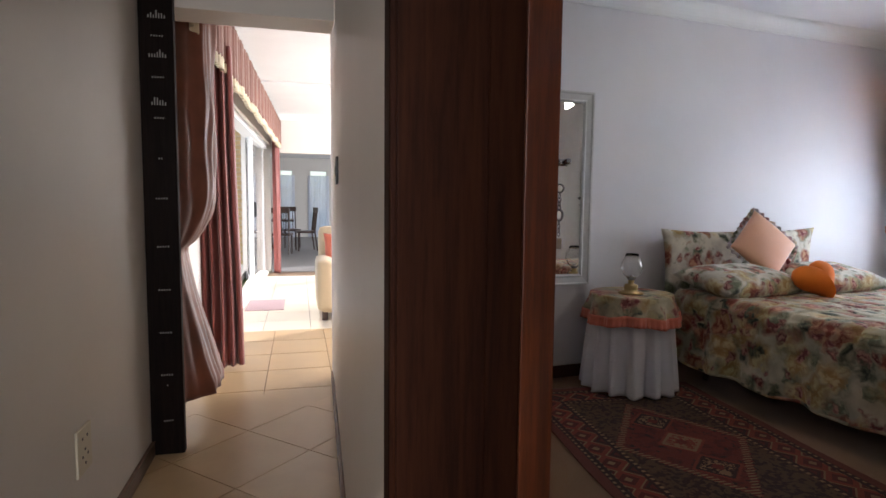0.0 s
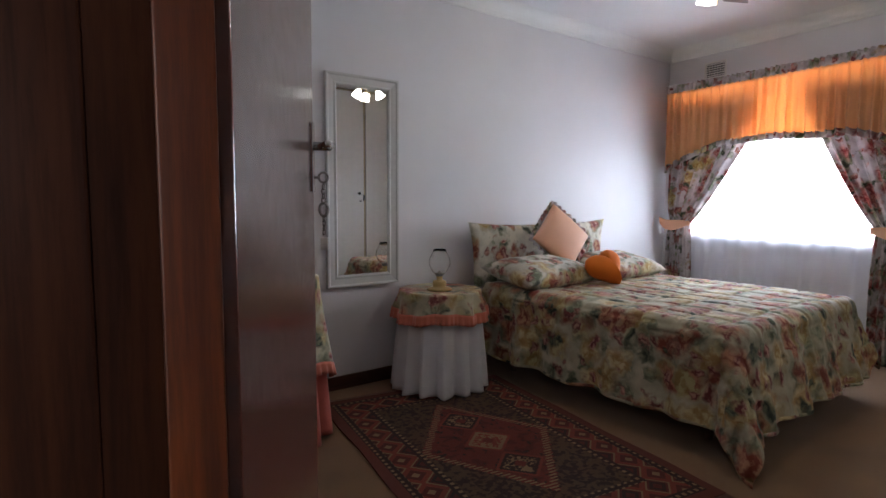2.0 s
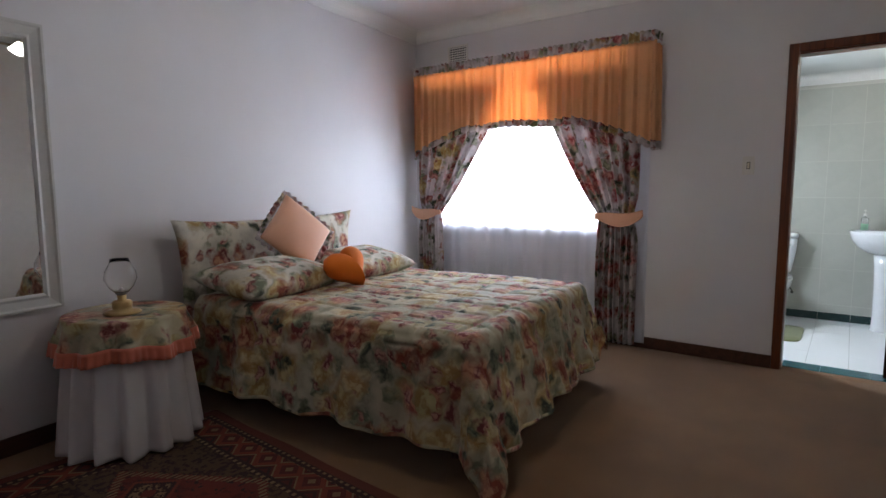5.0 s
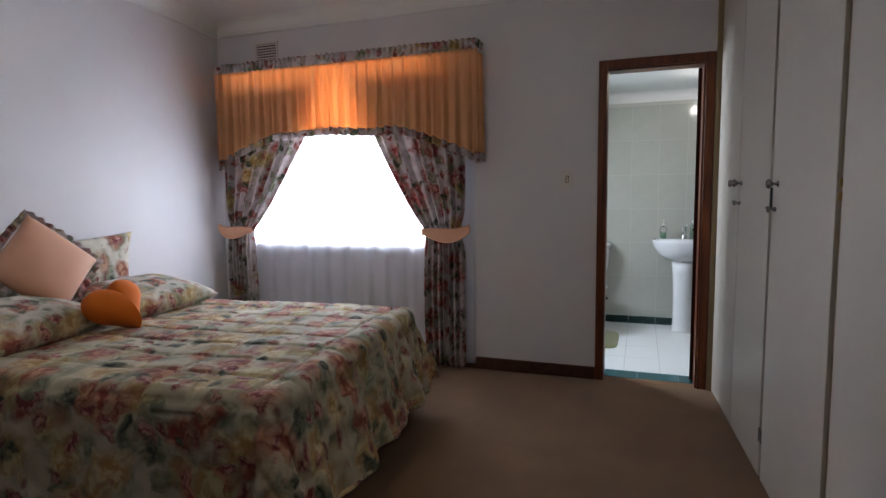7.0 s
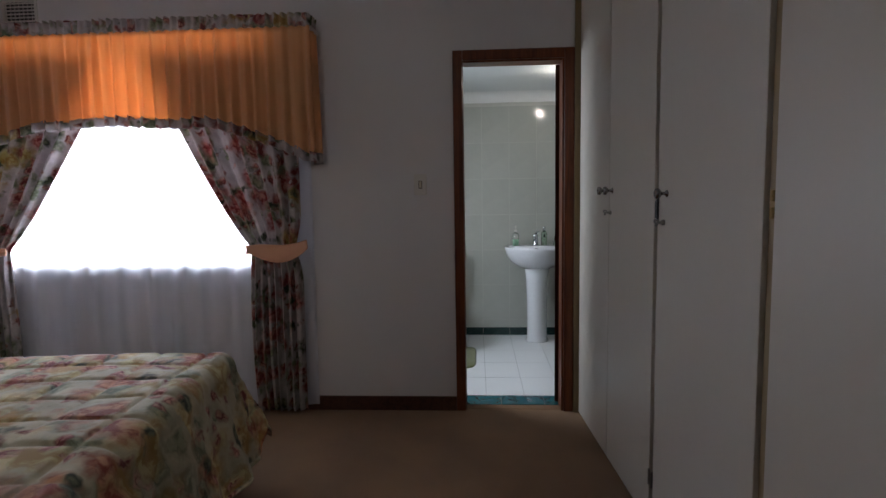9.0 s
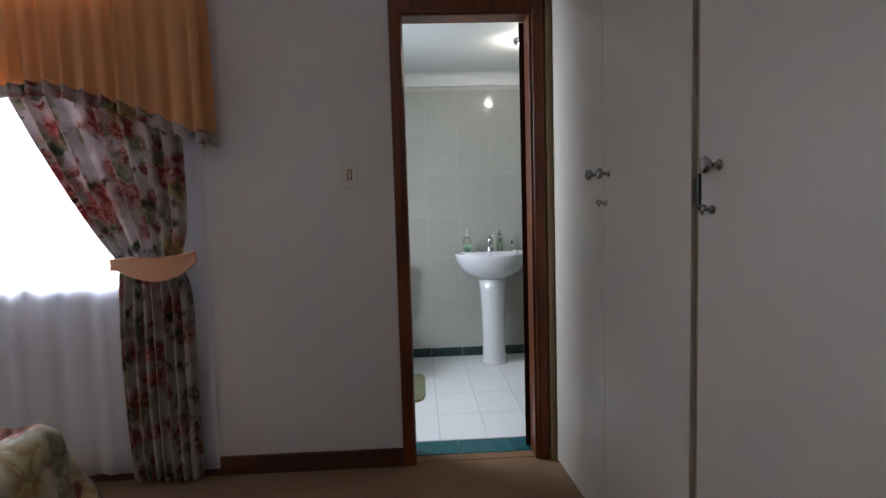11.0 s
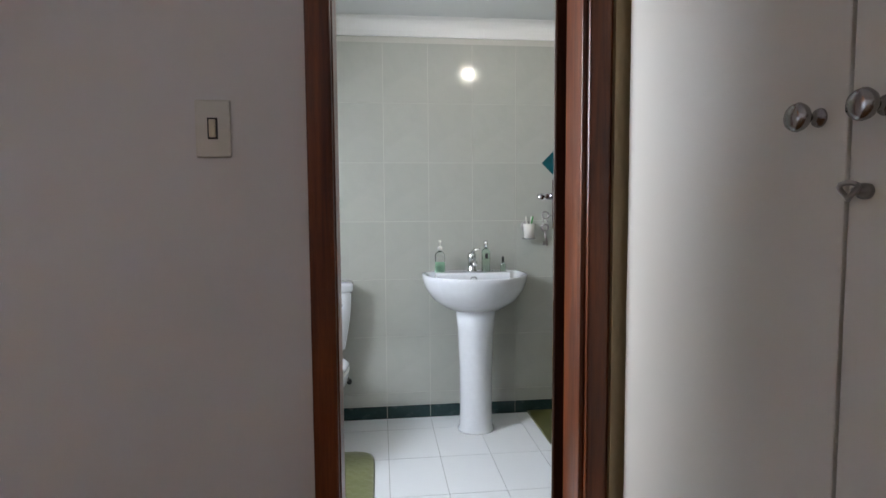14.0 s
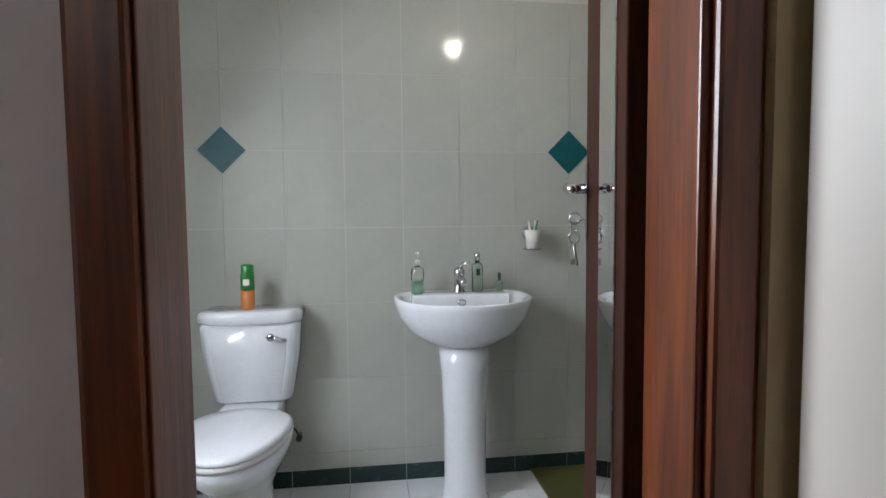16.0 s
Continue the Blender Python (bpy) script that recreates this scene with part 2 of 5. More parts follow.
M = {
    "wall": paint("wall_paint", (0.73, 0.71, 0.72)),
    "hall": paint("hall_paint", (0.70, 0.66, 0.61), 0.42),
    "ceiling": paint("ceiling_paint", (0.80, 0.79, 0.79), 0.7, 90),
    "bathroom_ceiling": paint("bathroom_ceiling_paint", (0.72, 0.74, 0.73), 0.55),
    "cornice": paint("cornice_paint", (0.82, 0.82, 0.80), 0.5),
    "cupboard": paint("cupboard_enamel", (0.61, 0.565, 0.50), 0.40, 40, 0.03, 0.08),
    "cupboard_edge": plain("cupboard_edge", (0.34, 0.25, 0.13), 0.5),
    "mahogany": wood("mahogany", (0.075, 0.016, 0.005), (0.215, 0.055, 0.013), 0.36),
    # Mahogany again, darkened and dulled to paint the bedroom frame's shade.
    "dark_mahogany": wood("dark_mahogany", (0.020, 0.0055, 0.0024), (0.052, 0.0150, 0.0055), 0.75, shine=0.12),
    "skirting": wood("skirting_wood", (0.05, 0.018, 0.010), (0.11, 0.04, 0.022), 0.4, "x"),
    "hall_skirting": wood("hall_skirting_wood", (0.10, 0.05, 0.03), (0.17, 0.09, 0.055), 0.4, "y"),
    "ebony": wood("dark_carved_wood", (0.005, 0.0025, 0.002), (0.014, 0.007, 0.005), 0.7, shine=0.12),
    "inlay": plain("pale_inlay", (0.30, 0.29, 0.27), 0.5),
    "door_paint": paint("door_gloss_brown", (0.15, 0.055, 0.040), 0.2, 30, 0.1, 0.06),
    "carpet": carpet(),
    "floral": floral("floral_bedspread", (0.54, 0.485, 0.34), 1.3, golden=0.88),
    "floral_grey": floral("floral_curtain", (0.60, 0.54, 0.54), 1.6, thin=0.24, golden=0.10, rose=((0.27, 0.05, 0.05), (0.58, 0.28, 0.25))),
    "floral_headboard": floral("floral_headboard", (0.66, 0.61, 0.50), 1.3, golden=0.4),
    "floral_yellow": floral("floral_topper", (0.48, 0.42, 0.28), 1.1),
    "peach": cloth("peach_satin", (0.80, 0.42, 0.26), 0.55, 0),
    "orange": cloth("orange_plush", (0.86, 0.20, 0.008), 0.9, 0, 0.25, 0.08),
    "valance": cloth("peach_valance", (0.88, 0.50, 0.24), 0.7, 0.40, 0.1),
    "coral": cloth("coral_frill", (0.62, 0.16, 0.09), 0.7),
    "coral_skirt": cloth("coral_skirt", (0.55, 0.13, 0.10), 0.7),
    "white_cloth": cloth("white_cotton", (0.70, 0.68, 0.69), 0.8),
    "sheer": sheer_cloth(),
    "wine": cloth("wine_curtain", (0.22, 0.045, 0.035), 0.55, 0, 0.3),
    "rust": cloth("rust_satin", (0.26, 0.075, 0.032), 0.55, 0, 0.75),
    "gold": cloth("gold_fringe", (0.60, 0.50, 0.34), 0.6),
    "rust_light": cloth("rust_pattern", (0.22, 0.09, 0.06), 0.7, 0, 0.5),
    "cream_leather": cloth("cream_upholstery", (0.62, 0.48, 0.30), 0.6),
    "mirror": plain("mirror_silver", (0.9, 0.91, 0.9), 0.015, 1.0),
    "white_gloss": plain("white_gloss", (0.76, 0.75, 0.72), 0.3),
    "mirror_white": plain("mirror_frame_white", (0.60, 0.585, 0.56), 0.45),
    "cream_plastic": plain("cream_plastic", (0.66, 0.60, 0.46), 0.35),
    "white_plastic": plain("white_plastic", (0.72, 0.69, 0.64), 0.35),
    "black_plastic": plain("black_plastic", (0.015, 0.015, 0.015), 0.35),
    "aluminium": plain("white_aluminium", (0.80, 0.81, 0.82), 0.35),
    "satin": plain("satin_chrome", (0.36, 0.35, 0.35), 0.2, 1.0),
    "chrome": plain("chrome", (0.62, 0.62, 0.63), 0.12, 1.0),
    "steel": plain("worn_steel", (0.35, 0.33, 0.32), 0.32, 1.0),
    "brass": plain("brass", (0.50, 0.36, 0.16), 0.34, 1.0),
    "porcelain": plain("porcelain", (0.80, 0.81, 0.84), 0.1, 0.0, Coat_Weight=0.5, Coat_Roughness=0.04),
    "hall_tile": tile("beige_floor_tile", (0.50, 0.345, 0.19), 0.24, 0.16, 4),
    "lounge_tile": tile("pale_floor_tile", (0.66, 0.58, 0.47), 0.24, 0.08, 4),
    "grout": plain("dark_grout", (0.16, 0.10, 0.06), 0.9),
    "bath_tile": tile("grey_wall_tile", (0.47, 0.475, 0.425), 0.05, 0.10, 6),
    "bath_grout": plain("pale_grout", (0.56, 0.555, 0.50), 0.8),
    "floor_grout": plain("grey_floor_grout", (0.42, 0.42, 0.41), 0.95),
    "white_tile": paint("white_floor_tile", (0.78, 0.79, 0.80), 0.32, 60, 0.03, 0.03),
    "teal_tile": tile("teal_tile", (0.008, 0.105, 0.125), 0.15, 0.3, 20),
    "dark_tile": tile("dark_green_tile", (0.02, 0.05, 0.05), 0.2, 0.3, 20),
    "olive_tile": tile("olive_tile", (0.10, 0.10, 0.03), 0.3, 0.3, 9),
    "olive_mat": cloth("olive_pile", (0.16, 0.17, 0.04), 0.95, 0, 0.4, 0.5),
    "glass": glass("clear_glass"),
    "green_glass": glass("pale_green_glass", (0.72, 0.9, 0.78)),
    "green_soap": plain("pale_green_soap", (0.42, 0.72, 0.5), 0.2),
    "can_green": plain("green_can", (0.02, 0.22, 0.04), 0.3),
    "can_orange": plain("orange_can", (0.65, 0.22, 0.06), 0.3),
    "lamp_glass": glow("lit_lamp_glass", (1.0, 0.93, 0.82), 9.0),
    "lamp_shade": glow("lit_bathroom_shade", (1.0, 0.97, 0.9), 9.0),
    "fan_wood": wood("fan_blade_wood", (0.05, 0.03, 0.02), (0.10, 0.06, 0.04), 0.4, "x"),
    "brick": tile("face_brick", (0.60, 0.43, 0.22), 0.85, 0.45, 14),
    "mortar": plain("mortar", (0.5, 0.44, 0.36), 0.95),
    "dining_wood": wood("dining_wood", (0.03, 0.014, 0.008), (0.07, 0.03, 0.018), 0.35),
    "dining_floor": paint("grey_dining_carpet", (0.24, 0.23, 0.23), 0.9),
    "paving": paint("paving", (0.45, 0.43, 0.40), 0.9),
    "grass": paint("grass", (0.07, 0.11, 0.03), 0.95, 30, 0.4),
    "mauve": cloth("mauve_mat", (0.30, 0.17, 0.17), 0.95),
}


# ---- mesh helpers ----
def mesh_of(bm, name, material, smooth=False):
    me = bpy.data.meshes.new(name)
    if smooth:
        for f in bm.faces:
            f.smooth = True
    bm.to_mesh(me)
    bm.free()
    for m in material if isinstance(material, (list, tuple)) else (material,):
        me.materials.append(M[m] if isinstance(m, str) else m)
    return me


def part(name, bm, material, parent=None, label="", smooth=False):
    ob = new(name, mesh_of(bm, name, material, smooth))
    if parent:
        ob.parent = parent
    return tagged(ob, label)


def thing(name, at=(0, 0, 0), turn=0.0, label="", category="", group=""):
    ob = new(name)
    ob.empty_display_size = 0.1
    ob.matrix_basis = pose(*at, 0, 0, turn)
    return tagged(ob, label, category, group)


def structure(name, bm, material, smooth=False):
    return tagged(part(name, bm, material, None, "", smooth), kind="structure")


def box(bm, x0, x1, y0, y1, z0, z1, bevel=0.0, index=0):
    vs = [bm.verts.new((x, y, z)) for z in (z0, z1) for y in (y0, y1) for x in (x0, x1)]
    quads = [(0, 2, 3, 1), (4, 5, 7, 6), (0, 1, 5, 4), (2, 6, 7, 3), (0, 4, 6, 2), (1, 3, 7, 5)]
    fs = [bm.faces.new([vs[i] for i in q]) for q in quads]
    for f in fs:
        f.material_index = index
    if bevel:
        es = list({e for f in fs for e in f.edges})
        bmesh.ops.bevel(bm, geom=es, offset=bevel, segments=2, affect="EDGES", profile=0.6)
    return bm


def boxes(rows, bevel=0.0):
    bm = bmesh.new()
    for r in rows:
        box(bm, *r, bevel=bevel)
    return bm


def lathe(bm, profile, centre=(0, 0, 0), n=24, axis="z", squash=(1, 1)):
    """A turned body from (radius, height) rows."""
    rings = []
    for r, h in profile:
        ring = []
        for i in range(n):
            a = 2 * math.pi * i / n
            u, v = r * math.cos(a) * squash[0], r * math.sin(a) * squash[1]
            p = {"z": (u, v, h), "x": (h, u, v), "y": (u, h, v)}[axis]
            ring.append(bm.verts.new((centre[0] + p[0], centre[1] + p[1], centre[2] + p[2])))
        rings.append(ring)
    for a, b in zip(rings, rings[1:]):
        for i in range(n):
            bm.faces.new((a[i], a[(i + 1) % n], b[(i + 1) % n], b[i]))
    if profile[0][0] > 1e-4:
        bm.faces.new(rings[0][::-1])
    if profile[-1][0] > 1e-4:
        bm.faces.new(rings[-1])
    bmesh.ops.recalc_face_normals(bm, faces=bm.faces)
    return bm


def tube(bm, points, r, n=8, closed=False):
    pts = [Vector(p) for p in points]
    rings = []
    m = len(pts)
    for i, p in enumerate(pts):
        a = pts[(i - 1) % m] if closed or i else p
        b = pts[(i + 1) % m] if closed or i < m - 1 else p
        d = (b - a).normalized()
        up = Vector((0, 0, 1)) if abs(d.z) < 0.9 else Vector((1, 0, 0))
        s = d.cross(up).normalized()
        t = s.cross(d)
        rr = r[i] if isinstance(r, (list, tuple)) else r
        rings.append([bm.verts.new(p + s * rr * math.cos(2 * math.pi * k / n) + t * rr * math.sin(2 * math.pi * k / n)) for k in range(n)])
    pairs = list(zip(rings, rings[1:])) + ([(rings[-1], rings[0])] if closed else [])
    for a, b in pairs:
        for k in range(n):
            bm.faces.new((a[k], a[(k + 1) % n], b[(k + 1) % n], b[k]))
    if not closed:
        bm.faces.new(rings[0][::-1])
        bm.faces.new(rings[-1])
    bmesh.ops.recalc_face_normals(bm, faces=bm.faces)
    return bm


def sheet(fn, nu, nv, thick=0.0, index=None, wrap=False):
    """A cloth surface fn(u, v) with u, v from 0 to 1, given a real thickness."""
    bm = bmesh.new()
    grid = [[bm.verts.new(fn(i / nu, j / nv)) for j in range(nv + 1)] for i in range(nu if wrap else nu + 1)]
    m = len(grid)
    for i in range(nu):
        for j in range(nv):
            f = bm.faces.new((grid[i][j], grid[(i + 1) % m][j], grid[(i + 1) % m][j + 1], grid[i][j + 1]))
            if index:
                f.material_index = index((i + 0.5) / nu, (j + 0.5) / nv)
    if thick:
        bm.normal_update()
        bmesh.ops.solidify(bm, geom=bm.faces[:], thickness=thick)
    bmesh.ops.recalc_face_normals(bm, faces=bm.faces)
    return bm


def cushion(w, h, t, power=0.42, frill=0.0, wobble=0.012, seed=0.0, n=26):
    """A stuffed cushion lying flat, with pinched corners."""
    bm = bmesh.new()
    sides = []
    for s in (1, -1):
        grid = []
        for i in range(n + 1):
            row = []
            for j in range(n + 1):
                u, v = 2 * i / n - 1, 2 * j / n - 1
                bulge = max(0.0, (1 - abs(u) ** 2.6) * (1 - abs(v) ** 2.6)) ** power
                pinch = 1 - 0.07 * (1 - abs(v) ** 3) * abs(u) ** 4
                pinch2 = 1 - 0.07 * (1 - abs(u) ** 3) * abs(v) ** 4
                x, y = u * w / 2 * pinch, v * h / 2 * pinch2
                z = s * t / 2 * bulge + wobble * noise.noise((x * 7 + seed, y * 7, s + seed)) * bulge
                row.append(bm.verts.new((x, y, z)))
            grid.append(row)
        sides.append(grid)
        for i in range(n):
            for j in range(n):
                q = (grid[i][j], grid[i + 1][j], grid[i + 1][j + 1], grid[i][j + 1])
                bm.faces.new(q if s > 0 else q[::-1])
    bmesh.ops.remove_doubles(bm, verts=bm.verts, dist=0.0006)
    return bm


def ruffle(w, h, depth, n=220, waves=34):
    """A gathered strip round a rectangle."""
    def edge(u):
        q = (u % 1.0) * 4
        k, f = int(q), q - int(q)
        cs = [(-1, -1), (1, -1), (1, 1), (-1, 1), (-1, -1)]
        a, b = cs[k], cs[k + 1]
        return Vector(((a[0] + (b[0] - a[0]) * f) * w / 2, (a[1] + (b[1] - a[1]) * f) * h / 2, 0))

    def fn(u, v):
        p = edge(u) * 0.96
        out = p.normalized() * (0.6 + 0.4 * max(abs(p.x) / (w / 2), abs(p.y) / (h / 2)))
        z = 0.010 * v * math.sin(u * waves * 2 * math.pi) + 0.004 * v * math.sin(u * 71)
        return p + out * depth * v + Vector((0, 0, z))
    return sheet(fn, n, 3, 0.002, wrap=True)


# ---- the shell ----
CEIL, BATH_CEIL = 2.62, 2.165
WEST, EAST, NORTH, SOUTH = 0.70, 5.40, 3.73, 0.355
SKEW = pose(2.0, NORTH, 0, 0, 0, 5.7)  # the headboard wall is not quite square to the room


LOUNGE = pose(-0.36, 3.4, 0, 0, 0, -2.0) @ pose(0.36, -3.4, 0)  # the glazed side of the lounge opens away from the hall


def leaning(ob):
    ob.matrix_basis = LOUNGE @ ob.matrix_basis
    return ob


def skewed(ob):
    ob.matrix_basis = SKEW @ ob.matrix_basis
    return ob


structure("floor_bedroom", boxes([(0.56, 5.42, -0.35, 4.12, -0.12, 0.0)]), "carpet")
structure("floor_hall", boxes([(-0.60, 0.56, -2.2, 4.1, -0.12, -0.008)]), "grout")
structure("floor_lounge", boxes([(-0.45, 5.6, 4.1, 10.1, -0.12, -0.008)]), "grout")
structure("floor_dining", boxes([(-0.55, 5.6, 10.1, 11.84, -0.12, -0.002), (-1.2, 5.6, 11.84, 19.6, -0.12, -0.002)]), "dining_floor")
structure("floor_bathroom", boxes([(5.42, 7.36, -1.2, 2.0, -0.12, -0.004)]), "floor_grout")
structure("threshold_bathroom", boxes([(5.485, 5.632, 0.452, 0.541, -0.006, 0.005), (5.485, 5.632, 0.544, 0.804, -0.006, 0.005), (5.485, 5.632, 0.807, 1.018, -0.006, 0.005)], 0.002), "teal_tile")
structure("floor_doorway", boxes([(5.42, 5.483, 0.45, 1.02, -0.006, 0.002)]), "carpet")

# walls round the bedroom
structure("wall_hall_side", boxes([
    (0.535, WEST, 1.055, 4.10, 0, CEIL), (0.455, WEST, 0.215, 1.055, 2.06, CEIL), (0.455, WEST, -2.2, 0.215, 0, CEIL)]), "wall")
skewed(structure("wall_north", boxes([(-1.29, 3.46, 0.0, 0.30, 0, CEIL - 0.001)]), "wall"))
W0, W1, SILL, HEAD = 2.12, 3.86, 0.885, 2.14
structure("wall_window", boxes([
    (EAST, 5.53, 1.04, W0, 0, CEIL), (EAST, 5.53, W0, W1, 0, SILL), (EAST, 5.53, W0, W1, HEAD, CEIL), (EAST, 5.53, W1, 4.3, 0, CEIL),
    (EAST, 5.53, 0.44, 1.04, 2.05, CEIL), (EAST, 5.53, -0.35, 0.44, 0, CEIL)]), "wall")
structure("wall_south", boxes([(WEST, 5.60, -0.55, -0.35, 0, CEIL)]), "wall")
structure("ceiling_bedroom", boxes([(0.455, 5.60, -0.55, 4.35, CEIL, CEIL + 0.1)]), "ceiling")

# hall and lounge
structure("wall_hall_left", boxes([(-0.60, -0.355, -2.2, 3.45, 0, CEIL - 0.004)]), "hall")
# Unseen end wall; its opening is added to suit the hall's fill lamp.
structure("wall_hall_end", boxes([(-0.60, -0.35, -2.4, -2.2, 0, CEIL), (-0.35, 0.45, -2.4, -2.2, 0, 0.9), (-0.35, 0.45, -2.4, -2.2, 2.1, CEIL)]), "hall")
FACE = pose(0.449, 1.06, 0, 0, 0, -1.75)
structure("wall_hall_face", boxes([(0.0, 0.10, 0.0, 3.04, 0, CEIL - 0.002)]), "hall").matrix_basis = FACE
structure("wall_lintel", boxes([(-0.354, 0.50, 3.12, 3.34, 2.075, CEIL - 0.003)]), "hall")
structure("ceiling_hall", boxes([(-0.60, 0.455, -2.4, 3.12, CEIL, CEIL + 0.1)]), "ceiling")
structure("ceiling_lounge", boxes([(-0.70, 0.455, 3.12, 10.1, CEIL + 0.02, CEIL + 0.12), (0.455, 5.8, 4.10, 10.1, CEIL + 0.02, CEIL + 0.12),
                                   (-0.36, 5.6, 7.44, 7.52, CEIL, CEIL + 0.02)]), "ceiling")
leaning(structure("wall_sliding", boxes([(-0.60, -0.362, 3.46, 5.0, 0, CEIL), (-0.60, -0.36, 5.0, 10.0, 2.12, CEIL), (-0.60, -0.36, 10.0, 10.09, 0, CEIL)]), "hall"))
# Openings in this unseen side are made up to go with those lamps.
structure("wall_lounge_right", boxes([(5.6, 5.8, 4.3, 19.8, 0, 0.6), (5.6, 5.8, 4.3, 19.8, 2.3, CEIL + 0.02), (5.6, 5.8, 4.3, 5.2, 0.6, 2.3),
                                      (5.6, 5.8, 9.6, 13.3, 0.6, 2.3), (5.6, 5.8, 17.7, 19.8, 0.6, 2.3)]), "hall")
structure("wall_lounge_far", boxes([(-0.36, 5.6, 10.1, 10.3, 2.00, CEIL + 0.02), (2.6, 5.6, 10.1, 10.3, 0, 2.00)]), "hall")
structure("wall_dining_left", boxes([(-0.61, -0.50, 10.3, 11.84, 0, CEIL), (-1.32, -0.50, 11.84, 11.94, 0, CEIL), (-1.32, -1.20, 11.94, 19.8, 0, CEIL)]), "hall")
structure("wall_dining_far", boxes([(-1.20, -0.30, 19.6, 19.8, 0, CEIL), (-0.30, 1.26, 19.6, 19.8, 0, 0.35), (-0.30, 1.26, 19.6, 19.8, 2.2, CEIL),
                                    (0.14, 0.66, 19.6, 19.8, 0.35, 2.2), (1.26, 5.8, 19.6, 19.8, 0, CEIL)]), "hall")
structure("ceiling_dining", boxes([(-0.61, 5.8, 10.3, 11.84, CEIL, CEIL + 0.1), (-1.32, 5.8, 11.84, 19.8, CEIL, CEIL + 0.1)]), "ceiling")

# bathroom shell
structure("wall_bathroom_back", boxes([(7.2145, 7.40, -1.2, 2.0, 0, 2.5)]), "bath_grout")
structure("wall_bathroom_left", boxes([(5.53, 5.80, 1.90, 2.02, 0, 2.5), (6.35, 7.2145, 1.90, 2.02, 0, 2.5), (5.80, 6.35, 1.90, 2.02, 0, 1.1), (5.80, 6.35, 1.90, 2.02, 2.0, 2.5)]), "bath_tile")
structure("wall_bathroom_right", boxes([(5.53, 7.2145, -1.35, -1.2, 0, 2.5)]), "bath_tile")
structure("wall_bathroom_front", boxes([(5.530, 5.536, 1.04, 1.90, 0, 2.5), (5.530, 5.536, -1.2, 0.44, 0, 2.5), (5.530, 5.536, 0.44, 1.04, 2.05, 2.5)]), "bath_tile")
structure("ceiling_bathroom", boxes([(5.53, 7.4, -1.35, 2.02, BATH_CEIL, BATH_CEIL + 0.1)]), "bathroom_ceiling")

# outside
structure("ground", boxes([(-60, 60, -60, 80, -0.35, -0.14)]), "grass")
structure("pavement_patio", boxes([(-6.5, -0.60, 1.5, 14.0, -0.14, -0.03)]), "paving")


def cove(name, run, size, material="cornice"):
    """A coved cornice. run: the ends of the wall's top line and the inward normal."""
    (x0, y0), (x1, y1), (nx, ny), top = run
    bm = bmesh.new()
    prof = [(0.0, -size), (0.012, -size)] + [(0.012 + (size - 0.02) * (1 - math.cos(a)), -size + 0.01 + (size - 0.015) * math.sin(a)) for a in [math.pi / 2 * k / 6 for k in range(7)]] + [(size, -0.001), (0, -0.001)]
    ends = []
    for x, y in ((x0, y0), (x1, y1)):
        ends.append([bm.verts.new((x + nx * d, y + ny * d, top + h)) for d, h in prof])
    n = len(prof)
    for i in range(n):
        bm.faces.new((ends[0][i], ends[0][(i + 1) % n], ends[1][(i + 1) % n], ends[1][i]))
    bm.faces.new(ends[0][::-1])
    bm.faces.new(ends[1])
    bmesh.ops.recalc_face_normals(bm, faces=bm.faces)
    return structure(name, bm, material)


skewed(cove("trim_cornice_north", ((-1.29, 0.0), (3.46, 0.0), (0, -1), CEIL), 0.10))
cove("trim_cornice_window", ((EAST, 0.40), (EAST, 4.05), (-1, 0), CEIL), 0.10)
cove("trim_cornice_hall_side", ((WEST, 0.36), (WEST, 3.60), (1, 0), CEIL), 0.10)
cove("trim_cornice_bathroom", ((7.212, -1.2), (7.212, 1.9), (-1, 0), BATH_CEIL), 0.085)
cove("trim_cornice_bathroom_left", ((5.54, 1.9), (7.212, 1.9), (0, -1), BATH_CEIL), 0.085)
cove("trim_cornice_lounge", ((-0.36, 10.1), (5.6, 10.1), (0, -1), CEIL + 0.02), 0.10)

skewed(structure("baseboard_north", boxes([(-1.29, 3.41, -0.016, 0.0, 0, 0.085)], 0.004), "skirting"))
structure("baseboard_window", boxes([(EAST - 0.016, EAST, 1.075, 4.05, 0, 0.085)], 0.004), "skirting")
structure("baseboard_hall_side", boxes([(WEST, WEST + 0.016, 1.12, 3.58, 0, 0.085)], 0.004), "skirting")
structure("baseboard_hall_left", boxes([(-0.355, -0.339, -2.2, 3.05, 0, 0.07)], 0.004), "hall_skirting")
structure("baseboard_hall_right", boxes([(-0.016, 0.0, 0.05, 2.95, 0, 0.065)], 0.004), "hall_skirting").matrix_basis = FACE


